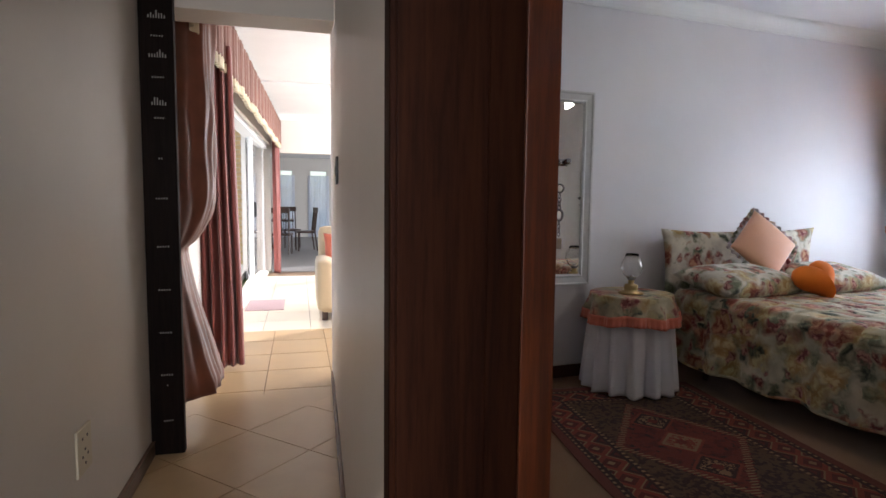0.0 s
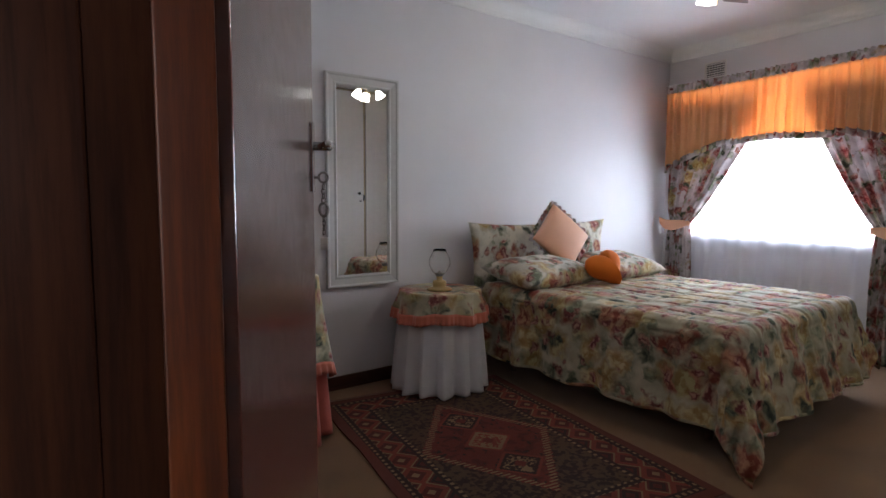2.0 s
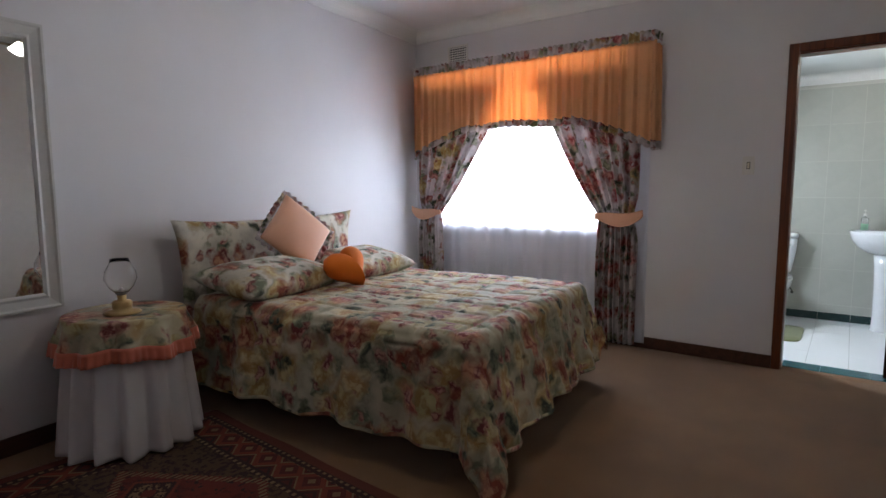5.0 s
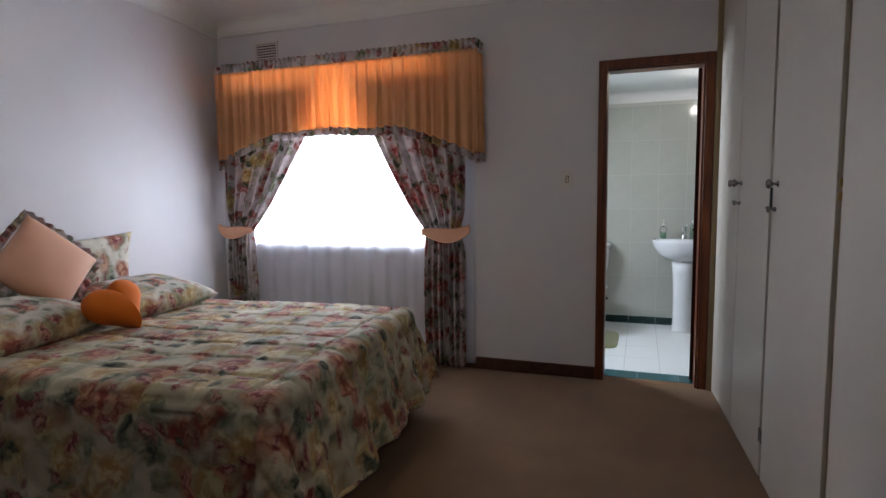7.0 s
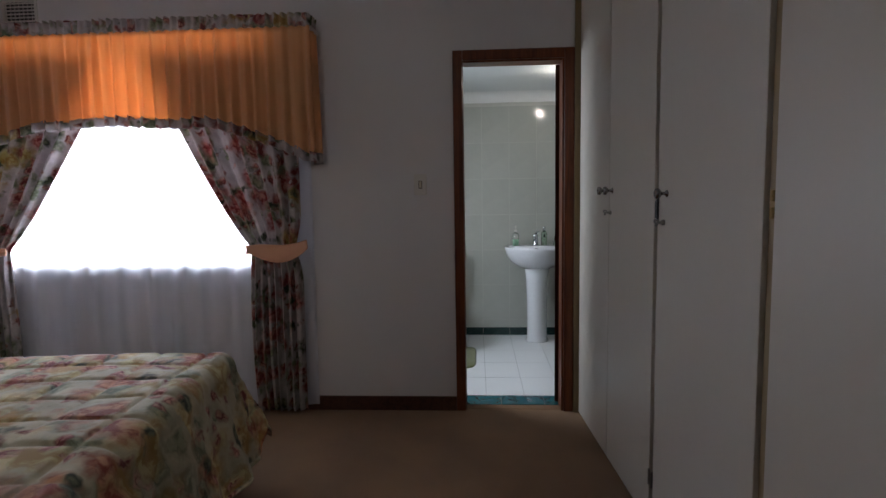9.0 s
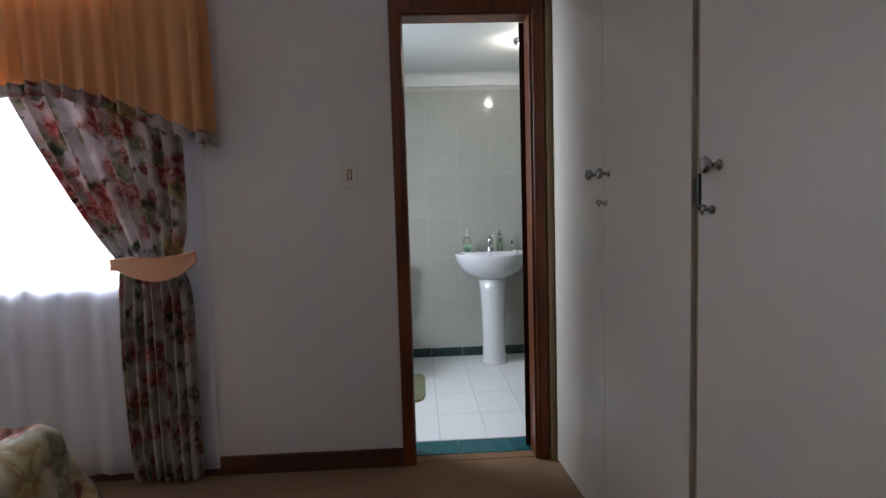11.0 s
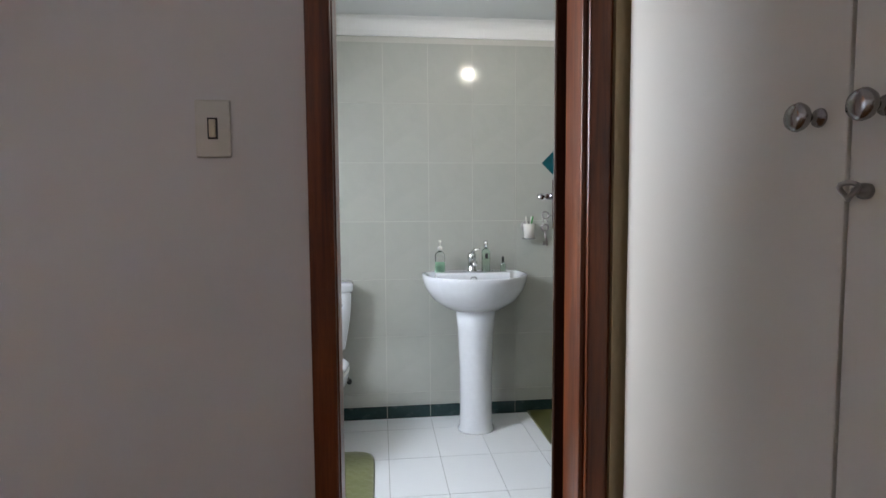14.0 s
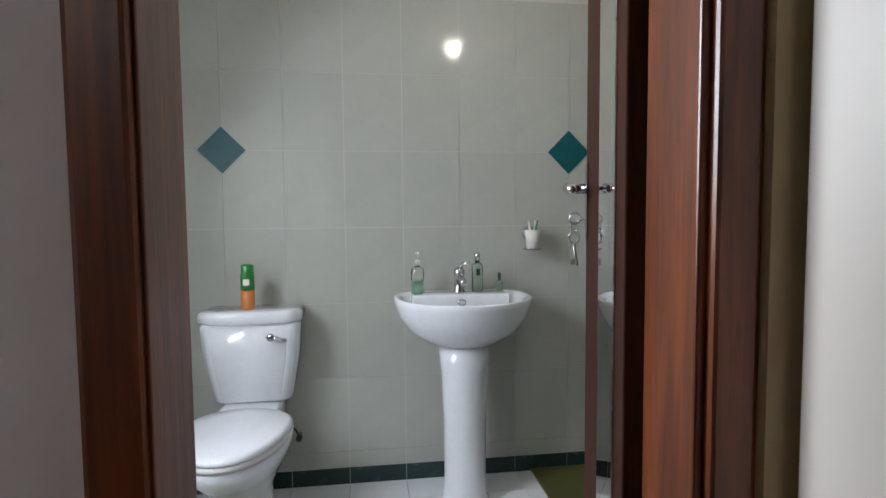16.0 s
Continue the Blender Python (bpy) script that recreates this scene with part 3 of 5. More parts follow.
# ---- doors ----
def door_frame(name, x0, x1, y0, y1, top, stop_x, label, bead=None, material="mahogany"):
    """A lining through a wall that faces x: jambs, head, stops and rounded outer beads. y0, y1: the outer edges."""
    d = thing(name, label=label, category="door frame")
    t = 0.055
    for nm, a, b in (("jamb", y0, y0 + t), ("jamb", y1 - t, y1)):
        part(nm, boxes([(x0, x1, a, b, 0, top - 0.0)], 0.006), material, d)
    part("head", boxes([(x0, x1, y0 + t, y1 - t, top - t, top)], 0.006), material, d)
    s0, s1 = stop_x
    for a, b in ((y0 + t, y0 + t + 0.012), (y1 - t - 0.004, y1 - t)):
        part("stop", boxes([(s0, s1, a, b, 0, top - t)], 0.003), material, d)
    if bead:
        for a, b in ((y0 + t, y0 + t + 0.006), (y1 - t - 0.006, y1 - t)):
            # Beads keep the lighter mahogany, so their lit look is in the colour.
            part("bead", boxes([(bead[0], bead[1], a, b, 0, top - t)], 0.0025), "mahogany", d)
    part("stop", boxes([(s0, s1, y0 + t + 0.012, y1 - t - 0.004, top - t - 0.012, top - t)], 0.003), material, d)
    return tagged(d, kind="structure")


door_frame("door_1", 0.447, 0.696, 0.185, 1.085, 2.09, (0.456, 0.590), "mahogany bedroom door frame with shade put into its colour", (0.644, 0.698), "dark_mahogany")
door_frame("door_2", 5.385, 5.542, 0.395, 1.075, 2.08, (5.398, 5.511), "dark mahogany bathroom door frame")
# Cream strip turned from the light; the brown edge colour paints its shade.
structure("trim_beside_frame", boxes([(5.3745, 5.399, 0.30, 0.3945, 0.0, 2.60)]), "cupboard_edge")


def lever_set(parent, x, z, side, face):
    """A lever handle with its plate on a leaf's face; side: the way the lever points, face: the way it stands out (local y)."""
    y = face
    f = 1 if face > 0 else -1
    plate = part("handle_plate", boxes([(x - 0.019, x + 0.019, min(y, y + f * 0.006), max(y, y + f * 0.006), z - 0.11, z + 0.055)], 0.002), "chrome", parent, "worn chrome handle plate")
    bm = bmesh.new()
    lathe(bm, [(0.011, 0), (0.011, 0.04)] if f > 0 else [(0.011, -0.04), (0.011, 0)], (x, y + f * 0.006, z), 14, "y")
    tube(bm, [(x, y + f * 0.042, z), (x + side * 0.03, y + f * 0.047, z), (x + side * 0.08, y + f * 0.046, z - 0.002), (x + side * 0.115, y + f * 0.040, z - 0.006)], [0.010, 0.010, 0.009, 0.007], 10)
    part("handle", bm, "chrome", parent, "chrome lever handle", True)
    return plate


def loop(bm, at, ry, rz, r, lean=0.0, n=14):
    """A wire ring in the plane across x."""
    tube(bm, [Vector((at[0] + lean * math.sin(a), at[1] + ry * math.cos(a), at[2] + rz * math.sin(a))) for a in [2 * math.pi * k / n for k in range(n)]], r, 6, True)


def key(parent, x, z, face, hanging_key=False):
    """A key in its lock and what hangs from its bow: a chain with a tag, or a second key."""
    f = 1 if face > 0 else -1
    y = face + f * 0.024
    bm = tube(bmesh.new(), [(x, face, z), (x, face + f * 0.014, z)], 0.0035, 8)
    loop(bm, (x, y, z), 0.011, 0.012, 0.0030)
    part("key", bm, "steel", parent, "dark steel key", True)
    bm = bmesh.new()
    if hanging_key:
        loop(bm, (x, y + f * 0.002, z - 0.021), 0.007, 0.010, 0.0018)
        loop(bm, (x, y + f * 0.002, z - 0.042), 0.011, 0.012, 0.0030)
        tube(bm, [(x, y + f * 0.002, z - 0.054), (x, y - f * 0.006, z - 0.104)], 0.0032, 8)
        box(bm, x - 0.002, x + 0.002, min(y, y + f * 0.009), max(y, y + f * 0.009), z - 0.102, z - 0.088, 0.0008)
        part("spare_key", bm, "steel", parent, "", True)
        return
    for i in range(4):
        loop(bm, (x, y, z - 0.022 - i * 0.011), 0.0045 if i % 2 else 0.0025, 0.0075, 0.0020, 0.004)
    loop(bm, (x, y, z - 0.078), 0.010, 0.016, 0.0042)
    for i in range(4):
        loop(bm, (x, y, z - 0.100 - i * 0.011), 0.0035 if i % 2 else 0.002, 0.0070, 0.0016, 0.003)
    part("key_chain", bm, "steel", parent, "", True)
    part("key_tag", boxes([(x - 0.003, x + 0.003, y - 0.009, y + 0.009, z - 0.178, z - 0.146)], 0.002), "white_plastic", parent)


leaf = thing("bedroom_door", (0.722, 1.078, 0.0), 65.7, "open glossy brown bedroom door with chrome lever handle and hanging keys", "door")
part("leaf", boxes([(0.0, 0.815, 0.0, 0.040, 0.012, 2.04)], 0.003), "door_paint", leaf)
lever_set(leaf, 0.772, 1.318, -1, -0.0005)
lever_set(leaf, 0.772, 1.318, -1, 0.0405)
key(leaf, 0.772, 1.243, -0.004)
for z in (0.25, 1.75):
    part("hinge", lathe(bmesh.new(), [(0.007, z), (0.007, z + 0.1)], (-0.006, 0.004, 0), 10), "brass", leaf)

leaf2 = thing("bathroom_door", (5.523, 0.4835, 0.0), -17.3, "open dark varnished bathroom door with a long mirror on its face", "door")
# The leaf borrows the mahogany toned down for the bedroom frame's shade.
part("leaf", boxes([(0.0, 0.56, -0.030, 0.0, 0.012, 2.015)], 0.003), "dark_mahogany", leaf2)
part("mirror_panel", boxes([(0.075, 0.27, 0.0, 0.004, 0.25, 1.95)], 0.0015), "mirror", leaf2, "tall bevelled mirror panel")
lever_set(leaf2, 0.52, 1.205, -1, 0.0005)
lever_set(leaf2, 0.52, 1.205, -1, -0.0305)
key(leaf2, 0.52, 1.140, 0.004, True)


# ---- built-in cupboards ----
CUP = pose(5.39, 0.37, 0, 0, 0, 3.3)  # the run of cupboards leans a little away from the room; its x runs back from the corner


def cupboard(name, u0, u1, knob_u, key_u, label):
    c = thing(name, (0, 0, 0), 0, label, "cupboard", "built-in cupboards along the wall")
    mid, w = (u0 + u1) / 2, (u1 - u0) / 2
    c.matrix_basis = CUP @ pose(-mid, 0, 0)
    part("carcass", boxes([(-w, w, -0.56, -0.024, 0.0, CEIL - 0.002)]), "cupboard_edge", c)
    door = part("door", boxes([(-w + 0.0015, w - 0.0015, -0.021, 0.0, 0.012, CEIL - 0.03)], 0.003), "cupboard", c, "flush cream painted door")
    if knob_u:
        x = mid - knob_u
        bm = lathe(bmesh.new(), [(0.013, 0), (0.012, 0.003), (0.006, 0.006), (0.006, 0.018), (0.010, 0.022), (0.0175, 0.028), (0.0195, 0.034), (0.017, 0.040), (0.010, 0.0425), (0.0, 0.043)], (x, 0.0, 1.282 if knob_u < 1 else 1.266), 20, "y")
        part("knob", bm, "satin", door, "round chrome knob", True)
    if key_u:
        x = mid - key_u
        bm = lathe(bmesh.new(), [(0.010, 0), (0.010, 0.008), (0.005, 0.010), (0.0045, 0.020), (0.0, 0.021)], (x, 0.0, 1.183 if key_u < 1 else 1.166), 12, "y")
        tube(bm, [(x + 0.010 * math.cos(q * 0.4488), 0.027 + 0.005 * math.sin(q * 0.8976), (1.183 if key_u < 1 else 1.166) + 0.010 * math.sin(q * 0.4488)) for q in range(14)], 0.0035, 6, True)
        part("cupboard_key", bm, "steel", door, "small key in its lock", True)
    return c, door, mid


cups = [cupboard("cupboard", *row) for row in (
    (0.030, 0.590, 0.545, None, "narrow cream painted cupboard beside the bathroom door, round chrome knob"),
    (0.592, 1.148, 0.640, 0.620, "tall cream painted cupboard with round chrome knob and small key"),
    (1.178, 1.843, 1.262, 1.240, "tall cream painted cupboard with latch, chrome knob and small key"),
    (1.886, 2.440, None, None, "tall cream painted built-in cupboard with plain closed door"),
    (2.443, 3.060, None, None, "tall cream painted built-in cupboard at the end of the run"))]
c, door, mid = cups[2]
part("latch", boxes([(mid - 1.192, mid - 1.182, -0.001, 0.008, 1.168, 1.252), (mid - 1.184, mid - 1.160, -0.012, 0.004, 1.178, 1.242)], 0.004), "black_plastic", c, "small dark latch")
for c, door, mid in cups[1:3]:
    edge = mid - (1.150 if mid < 1 else 1.180)
    for z in (0.17, 2.25):
        part("hinge", lathe(bmesh.new(), [(0.0045, z), (0.0045, z + 0.06)], (edge, 0.002, 0), 10), "steel", c)
c, door, mid = cups[3]
for z in (1.205, 1.245):
    part("hinge", lathe(bmesh.new(), [(0.005, z), (0.005, z + 0.026)], (mid - 1.884, 0.003, 0), 10), "brass", c)
structure("trim_cupboard_posts", boxes([(-1.1765, -1.1495, -0.05, -0.013, 0, CEIL - 0.001), (-1.8845, -1.8445, -0.05, -0.013, 0, CEIL - 0.001),
                                        (-3.12, -3.062, -0.52, -0.004, 0, CEIL - 0.001)]), "cupboard_edge").matrix_basis = CUP

# ---- bedroom window ----
win = tagged(thing("window_1", label="steel framed bedroom window bright with daylight", category="window"), kind="structure")
part("window_frame", boxes([(5.50, 5.54, W0, W0 + 0.04, SILL, HEAD), (5.50, 5.54, W1 - 0.04, W1, SILL, HEAD), (5.50, 5.54, W0 + 0.04, W1 - 0.04, SILL, SILL + 0.04),
                            (5.50, 5.54, W0 + 0.04, W1 - 0.04, HEAD - 0.04, HEAD)], 0.003), "white_gloss", win)
for y in (2.62, 3.16):
    part("mullion", boxes([(5.505, 5.535, y, y + 0.03, SILL + 0.04, HEAD - 0.04)], 0.003), "white_gloss", win)
for a, b in ((W0 + 0.04, 2.62), (2.65, 3.16), (3.19, W1 - 0.04)):
    ob = part("pane", boxes([(5.518, 5.522, a, b, SILL + 0.04, HEAD - 0.04)]), "glass", win)
    ob.visible_shadow = False
# small dark tabs spaced along the sill line
for k in range(8):
    y = 2.24 + k * 0.205
    part("sheer_weight", boxes([(5.386, 5.398, y, y + 0.045, 0.862, 0.892)], 0.003), "cupboard_edge", win)
part("window_sill", boxes([(5.402, 5.50, W0, W1, SILL - 0.02, SILL)], 0.004), "white_gloss", win)


def pleats(u, count, amp, z, seed=0.0):
    return amp * (math.sin(2 * math.pi * count * u + 0.35 * math.sin(1.2 * z + seed)) + 0.35 * math.sin(2 * math.pi * count * 1.73 * u + seed + 0.3 * z))


def net(u, v):
    y = 1.895 + u * (4.02 - 1.895)
    z = 2.1 - v * 2.06
    return (5.366 + pleats(u, 17, 0.008, z, 1.0) + 0.004 * noise.noise((u * 40, z, 2)), y, z)


sheer = part("sheer_curtain", sheet(net, 240, 24), "sheer", None, "", True)
tagged(sheer, "white sheer curtain glowing with daylight over the window", "curtain")


def tied(name, outer, top_in, tie_in, seed, label):
    """A pleated curtain drawn aside and held by a tieback."""
    s = 1 if top_in > outer else -1
    root = thing(name, (5.322, outer, 0), 0, label, "curtain", "bedroom window curtains")
    tie_z = 0.99

    def inner(z):
        if z > tie_z:
            f = (z - tie_z) / (1.72 - tie_z)
            return tie_in + (top_in - tie_in) * min(1.25, f ** 0.85 * 1.0 if f > 0 else 0)
        f = (tie_z - z) / tie_z
        return tie_in + s * 0.02 * math.sin(f * 3)

    def fn(u, v):
        z = 2.06 - v * 2.035
        w = inner(z) - outer
        squeeze = math.exp(-((z - tie_z) / 0.10) ** 2)
        o = s * (0.05 * squeeze * 0.6)
        y = o + u * (w - o)
        amp = 0.024 - 0.010 * squeeze
        return (pleats(u, 7.5, amp, z * 0.6, seed) + 0.012 * noise.noise((u * 5, z * 2, seed)), y, z)
    part("drop", sheet(fn, 150, 60, 0.003), "floral_grey", root, "floral cotton drop", True)

    def band(u, v):
        w = tie_in - outer
        y = -s * 0.05 + u * (w + s * 0.07)
        sag = -0.05 * math.sin(u * math.pi) * (1 - u) - 0.03 * u
        x = -0.045 - 0.025 * math.sin(u * math.pi)
        h = 0.045 + 0.055 * math.sin(math.pi * min(1, u * 1.1)) ** 0.7
        return (x + 0.008 * math.sin(v * math.pi), y, tie_z + 0.03 + sag - h * (v - 0.3))
    part("tieback", sheet(band, 30, 8, 0.006), "peach", root, "peach satin tieback", True)
    return root


tied("tied_curtain", 1.958, 2.66, 2.245, 0.3, "floral curtain on the bathroom side, tied back with a peach band")
tied("tied_curtain", 3.985, 3.215, 3.725, 2.1, "floral curtain in the room corner, tied back with a peach band")

pelmet = thing("window_valance", (5.13, 2.83, 0), 0, "gathered orange-peach valance with floral borders over the window", "curtain valance")
PY0, PY1, PTOP, PX = 1.846, 3.965, 2.218, 5.235


def val_bottom(y):
    e = min(y - PY0, PY1 - y)
    if e > 0.62:
        return 1.722 + 0.010 * math.sin(y * 9)
    return 1.722 - 0.215 * (1 - e / 0.62) ** 1.3


def run_point(u):
    front = PY1 - PY0
    side = 0.155
    total = front + 2 * side
    d = u * total
    if d < side:
        return (5.39 - d, PY0, 0)
    if d < side + front:
        return (PX, PY0 + d - side, 1)
    return (PX + (d - side - front), PY1, 0)


def valance(u, v):
    x, y, f = run_point(u)
    z = PTOP - 0.02 - v * (PTOP - 0.02 - val_bottom(y))
    amp = 0.006 + 0.012 * v ** 0.6
    w = pleats(u + 0.012 * noise.noise((u * 9, 0, 3)), 34, amp * (1 + 0.5 * noise.noise((u * 14, 1, 0))), z, 0.7) + 0.008 * v * noise.noise((u * 60, v * 1.5, 5))
    return (x - 5.13 - (w if f else 0), y - 2.83 + (0 if f else (-w if y < 2 else w)), z)


part("valance_skirt", sheet(valance, 560, 18, 0.002), "valance", pelmet, "gathered orange-peach fabric", True)


def border(u, v):
    x, y, f = run_point(u)
    z = val_bottom(y) + 0.01 - v * 0.055
    w = pleats(u + 0.012 * noise.noise((u * 9, 0, 3)), 34, 0.021 * (1 + 0.5 * noise.noise((u * 14, 1, 0))), z, 0.7)
    return (x - 5.133 - (w if f else 0), y - 2.83 + (0 if f else (-w if y < 2 else w)), z + 0.006 * math.sin(u * 210))


part("valance_border", sheet(border, 560, 4, 0.002), "floral_grey", pelmet, "narrow floral hem", True)


def header(u, v):
    x, y, f = run_point(u)
    z = PTOP + 0.045 - v * 0.07
    w = 0.010 * math.sin(u * 2 * math.pi * 60) * (1.2 - v)
    return (x - 5.137 - (w if f else 0), y - 2.83 + (0 if f else (-w if y < 2 else w)), z + 0.004 * math.sin(u * 330))


part("valance_header", sheet(header, 560, 4), "floral_grey", pelmet, "ruffled floral heading", True)
part("pelmet_board", boxes([(0.125, 0.265, -1.00, 1.13, 2.185, 2.20)], 0.002), "white_gloss", pelmet)

# air vent high on the window wall
vent = thing("air_vent", (EAST, 3.59, 2.372), 0, "white louvred air vent high on the wall", "air vent")
part("vent_frame", boxes([(-0.012, 0, -0.105, 0.105, 0.06, 0.074), (-0.012, 0, -0.105, 0.105, -0.074, -0.06), (-0.012, 0, -0.105, -0.09, -0.06, 0.06), (-0.012, 0, 0.09, 0.105, -0.06, 0.06)], 0.002), "white_plastic", vent)
part("vent_backing", boxes([(-0.002, 0, -0.09, 0.09, -0.06, 0.06)]), "black_plastic", vent)
for i in range(6):
    part("slat", boxes([(-0.010, -0.003, -0.09, 0.09, -0.052 + i * 0.02, -0.045 + i * 0.02)]), "white_plastic", vent)
for i in range(7):
    part("slat", boxes([(-0.011, -0.009, -0.078 + i * 0.026, -0.074 + i * 0.026, -0.06, 0.06)]), "white_plastic", vent)


def wall_switch(name, at, turn, label, w=0.072, h=0.120, rockers=((0, 0.0),)):
    s = thing(name, at, turn, label, "light switch")
    part("cover_plate", boxes([(-0.009, 0, -w / 2, w / 2, -h / 2, h / 2)], 0.004), "white_plastic", s)
    for y, z in rockers:
        part("rocker_surround", boxes([(-0.0098, -0.0088, y - 0.0105, y + 0.0105, z - 0.0225, z + 0.0225)]), "black_plastic", s)
        part("rocker", boxes([(-0.015, -0.009, y - 0.007, y + 0.007, z - 0.019, z + 0.019)], 0.003), "cream_plastic", s, "narrow cream rocker")
    return s


wall_switch("light_switch", (EAST, 1.268, 1.337), 0, "cream light switch plate with one rocker")

# ---- wall mirror ----
mir = thing("wall_mirror", (2.005, NORTH - 0.004, 1.295), 4.7, "tall wall mirror in a moulded white frame", "mirror")
fw = 0.075


def moulding(bm, a, b, inward, w, d):
    """A mitred frame length with a stepped profile from a to b (x, z), inward unit vector."""
    prof = [(0, 0), (0, -d), (0.010, -d), (0.018, -d * 0.8), (w - 0.024, -d * 0.62), (w - 0.012, -d * 0.75), (w, -d * 0.4), (w, 0)]
    along = Vector((b[0] - a[0], b[1] - a[1])).normalized()
    rings = []
    for p, s in ((a, 1), (b, -1)):
        rings.append([bm.verts.new((p[0] + inward[0] * q + along.x * s * q, y, p[1] + inward[1] * q + along.y * s * q)) for q, y in prof])
    for i in range(len(prof)):
        j = (i + 1) % len(prof)
        bm.faces.new((rings[0][i], rings[0][j], rings[1][j], rings[1][i]))


bm = bmesh.new()
X, Z = 0.25, 0.648
for a, b, i in (((-X, -Z), (X, -Z), (0, 1)), ((X, -Z), (X, Z), (-1, 0)), ((X, Z), (-X, Z), (0, -1)), ((-X, Z), (-X, -Z), (1, 0))):
    moulding(bm, a, b, i, fw, 0.032)
bmesh.ops.recalc_face_normals(bm, faces=bm.faces)
part("mirror_frame", bm, "mirror_white", mir, "moulded white frame")
part("mirror_glass", boxes([(-X + fw - 0.004, X - fw + 0.004, -0.012, -0.004, -Z + fw - 0.004, Z - fw + 0.004)]), "mirror", mir)


# ---- bed ----
BX0, BX1, BY0, BY1, BTOP = 2.83, 4.27, 1.93, 3.60, 0.60
BED = pose(0.03, 0.03, 0) @ pose(3.5, 3.75, 0, 0, 0, 5.7) @ pose(-3.5, -3.75, 0)
bed = thing("bed", (0, 0, 0), 0, "double bed base with a padded floral headboard", "bed")
cx, cy = (BX0 + BX1) / 2, (BY0 + BY1) / 2
bed.matrix_basis = BED @ pose(cx, cy, 0)
part("bed_base", boxes([(-0.66, 0.66, -0.74, 0.80, 0.12, 0.34)], 0.02), "white_cloth", bed)
part("mattress", boxes([(-0.66, 0.66, -0.74, 0.80, 0.342, 0.565)], 0.05), "white_cloth", bed)
for sx in (-0.58, 0.58):
    for sy in (-0.68, 0.72):
        part("leg", lathe(bmesh.new(), [(0.02, 0), (0.028, 0.12)], (sx, sy, 0), 12), "skirting", bed)


hb = cushion(1.50, 0.86, 0.10, 0.28, 0.0, 0.010, 3.0, 44)
hb.transform(pose((2.735 + 4.22) / 2 - cx, 3.705 - cy, 0.605, 90))
part("headboard", hb, "floral_headboard", bed, "padded headboard in floral fabric", True)

SPREAD_DROP = 0.50


def spread_point(s, t):
    """s, t in cloth metres from the mattress centre; beyond the top the cloth falls."""
    hx, hy0, hy1 = (BX1 - BX0) / 2 - 0.02, cy - BY0 - 0.02, BY1 - cy + 0.02
    r = 0.07
    dx = max(0.0, abs(s) - hx)
    dy = max(0.0, -t - hy0)
    sx = math.copysign(1, s)
    if s > 0 and dx > 0 and dy > 0:
        trim = 1 - 0.30 * min(1.0, dx * dy / 0.10)
        dx, dy = dx * trim, dy * trim
    d = math.hypot(dx, dy)
    x, y = max(-hx, min(hx, s)), max(-hy0, min(hy1, t))
    z = BTOP
    if d > 0:
        nx, ny = sx * dx / d, -dy / d
        if d < r * 1.57:
            a = d / r
            out, down = r * math.sin(a), r * (1 - math.cos(a))
        else:
            fall = d - r * 1.57
            edge = math.atan2(y * 1.3, x * 1.0)
            run = (t if dx > dy else s)
            corner = min(dx, dy) / max(d, 1e-6)
            flare = (0.06 + 0.20 * (dy > dx) + 0.12 * (s > 0 and dx >= dy)) * (1 - corner) + 0.50 * corner
            out, down = r + fall * flare, r + fall * math.sqrt(1 - min(0.92, flare) ** 2)
            wave = 0.018 * math.sin(run * 17) + 0.012 * math.sin(run * 29 + 1.3)
            out += wave * min(1, fall / 0.3) * (1 - 0.5 * corner)
            over = down - (BTOP - 0.018)
            if over > 0:
                down -= over
                out += over * 0.8
        x += nx * out
        y += ny * out
        z -= down
        if d > 0.1:
            z += 0.008 * math.sin((s + t) * 13)
    else:
        z += 0.008 * noise.noise((s * 3.1, t * 3.1, 0)) - 0.05 * max(0, (math.hypot(abs(s) / hx, max(0, -t) / hy0) - 1.12)) 
    return Vector((x, y, z))


def quilted(u, v):
    hx, hy0, hy1 = (BX1 - BX0) / 2 - 0.02, cy - BY0 - 0.02, BY1 - cy + 0.02
    s = (u - 0.5) * 2 * (hx + SPREAD_DROP)
    t = -(hy0 + SPREAD_DROP - 0.01) + v * (hy0 + SPREAD_DROP - 0.01 + hy1)
    p = spread_point(s, t)
    e = 0.004
    a, b = spread_point(s + e, t) - p, spread_point(s, t + e) - p
    nrm = a.cross(b)
    nrm = nrm.normalized() if nrm.length > 1e-9 else Vector((0, 0, 1))
    g = 0.19
    qs, qt = abs(((s / g) % 1.0) - 0.5) * 2, abs(((t / g) % 1.0) - 0.5) * 2
    ridge = min(1 - qs, 1 - qt)
    top = max(0.0, 1 - max(0, abs(s) - hx - 0.02) / 0.08) * max(0.0, 1 - max(0, -t - hy0 - 0.02) / 0.08)
    puff = 0.017 * (1 - math.exp(-ridge * 13)) * (0.3 + 0.7 * top)
    wr = 0.006 * noise.noise((s * 5, t * 5, 2)) + 0.010 * noise.noise((s * 2.3, t * 2.3, 7)) + (1 - top) * (0.010 * noise.noise((s * 11, t * 11, 4)) + 0.006 * noise.noise((s * 24, t * 24, 9)))
    return p + nrm * (puff + wr)


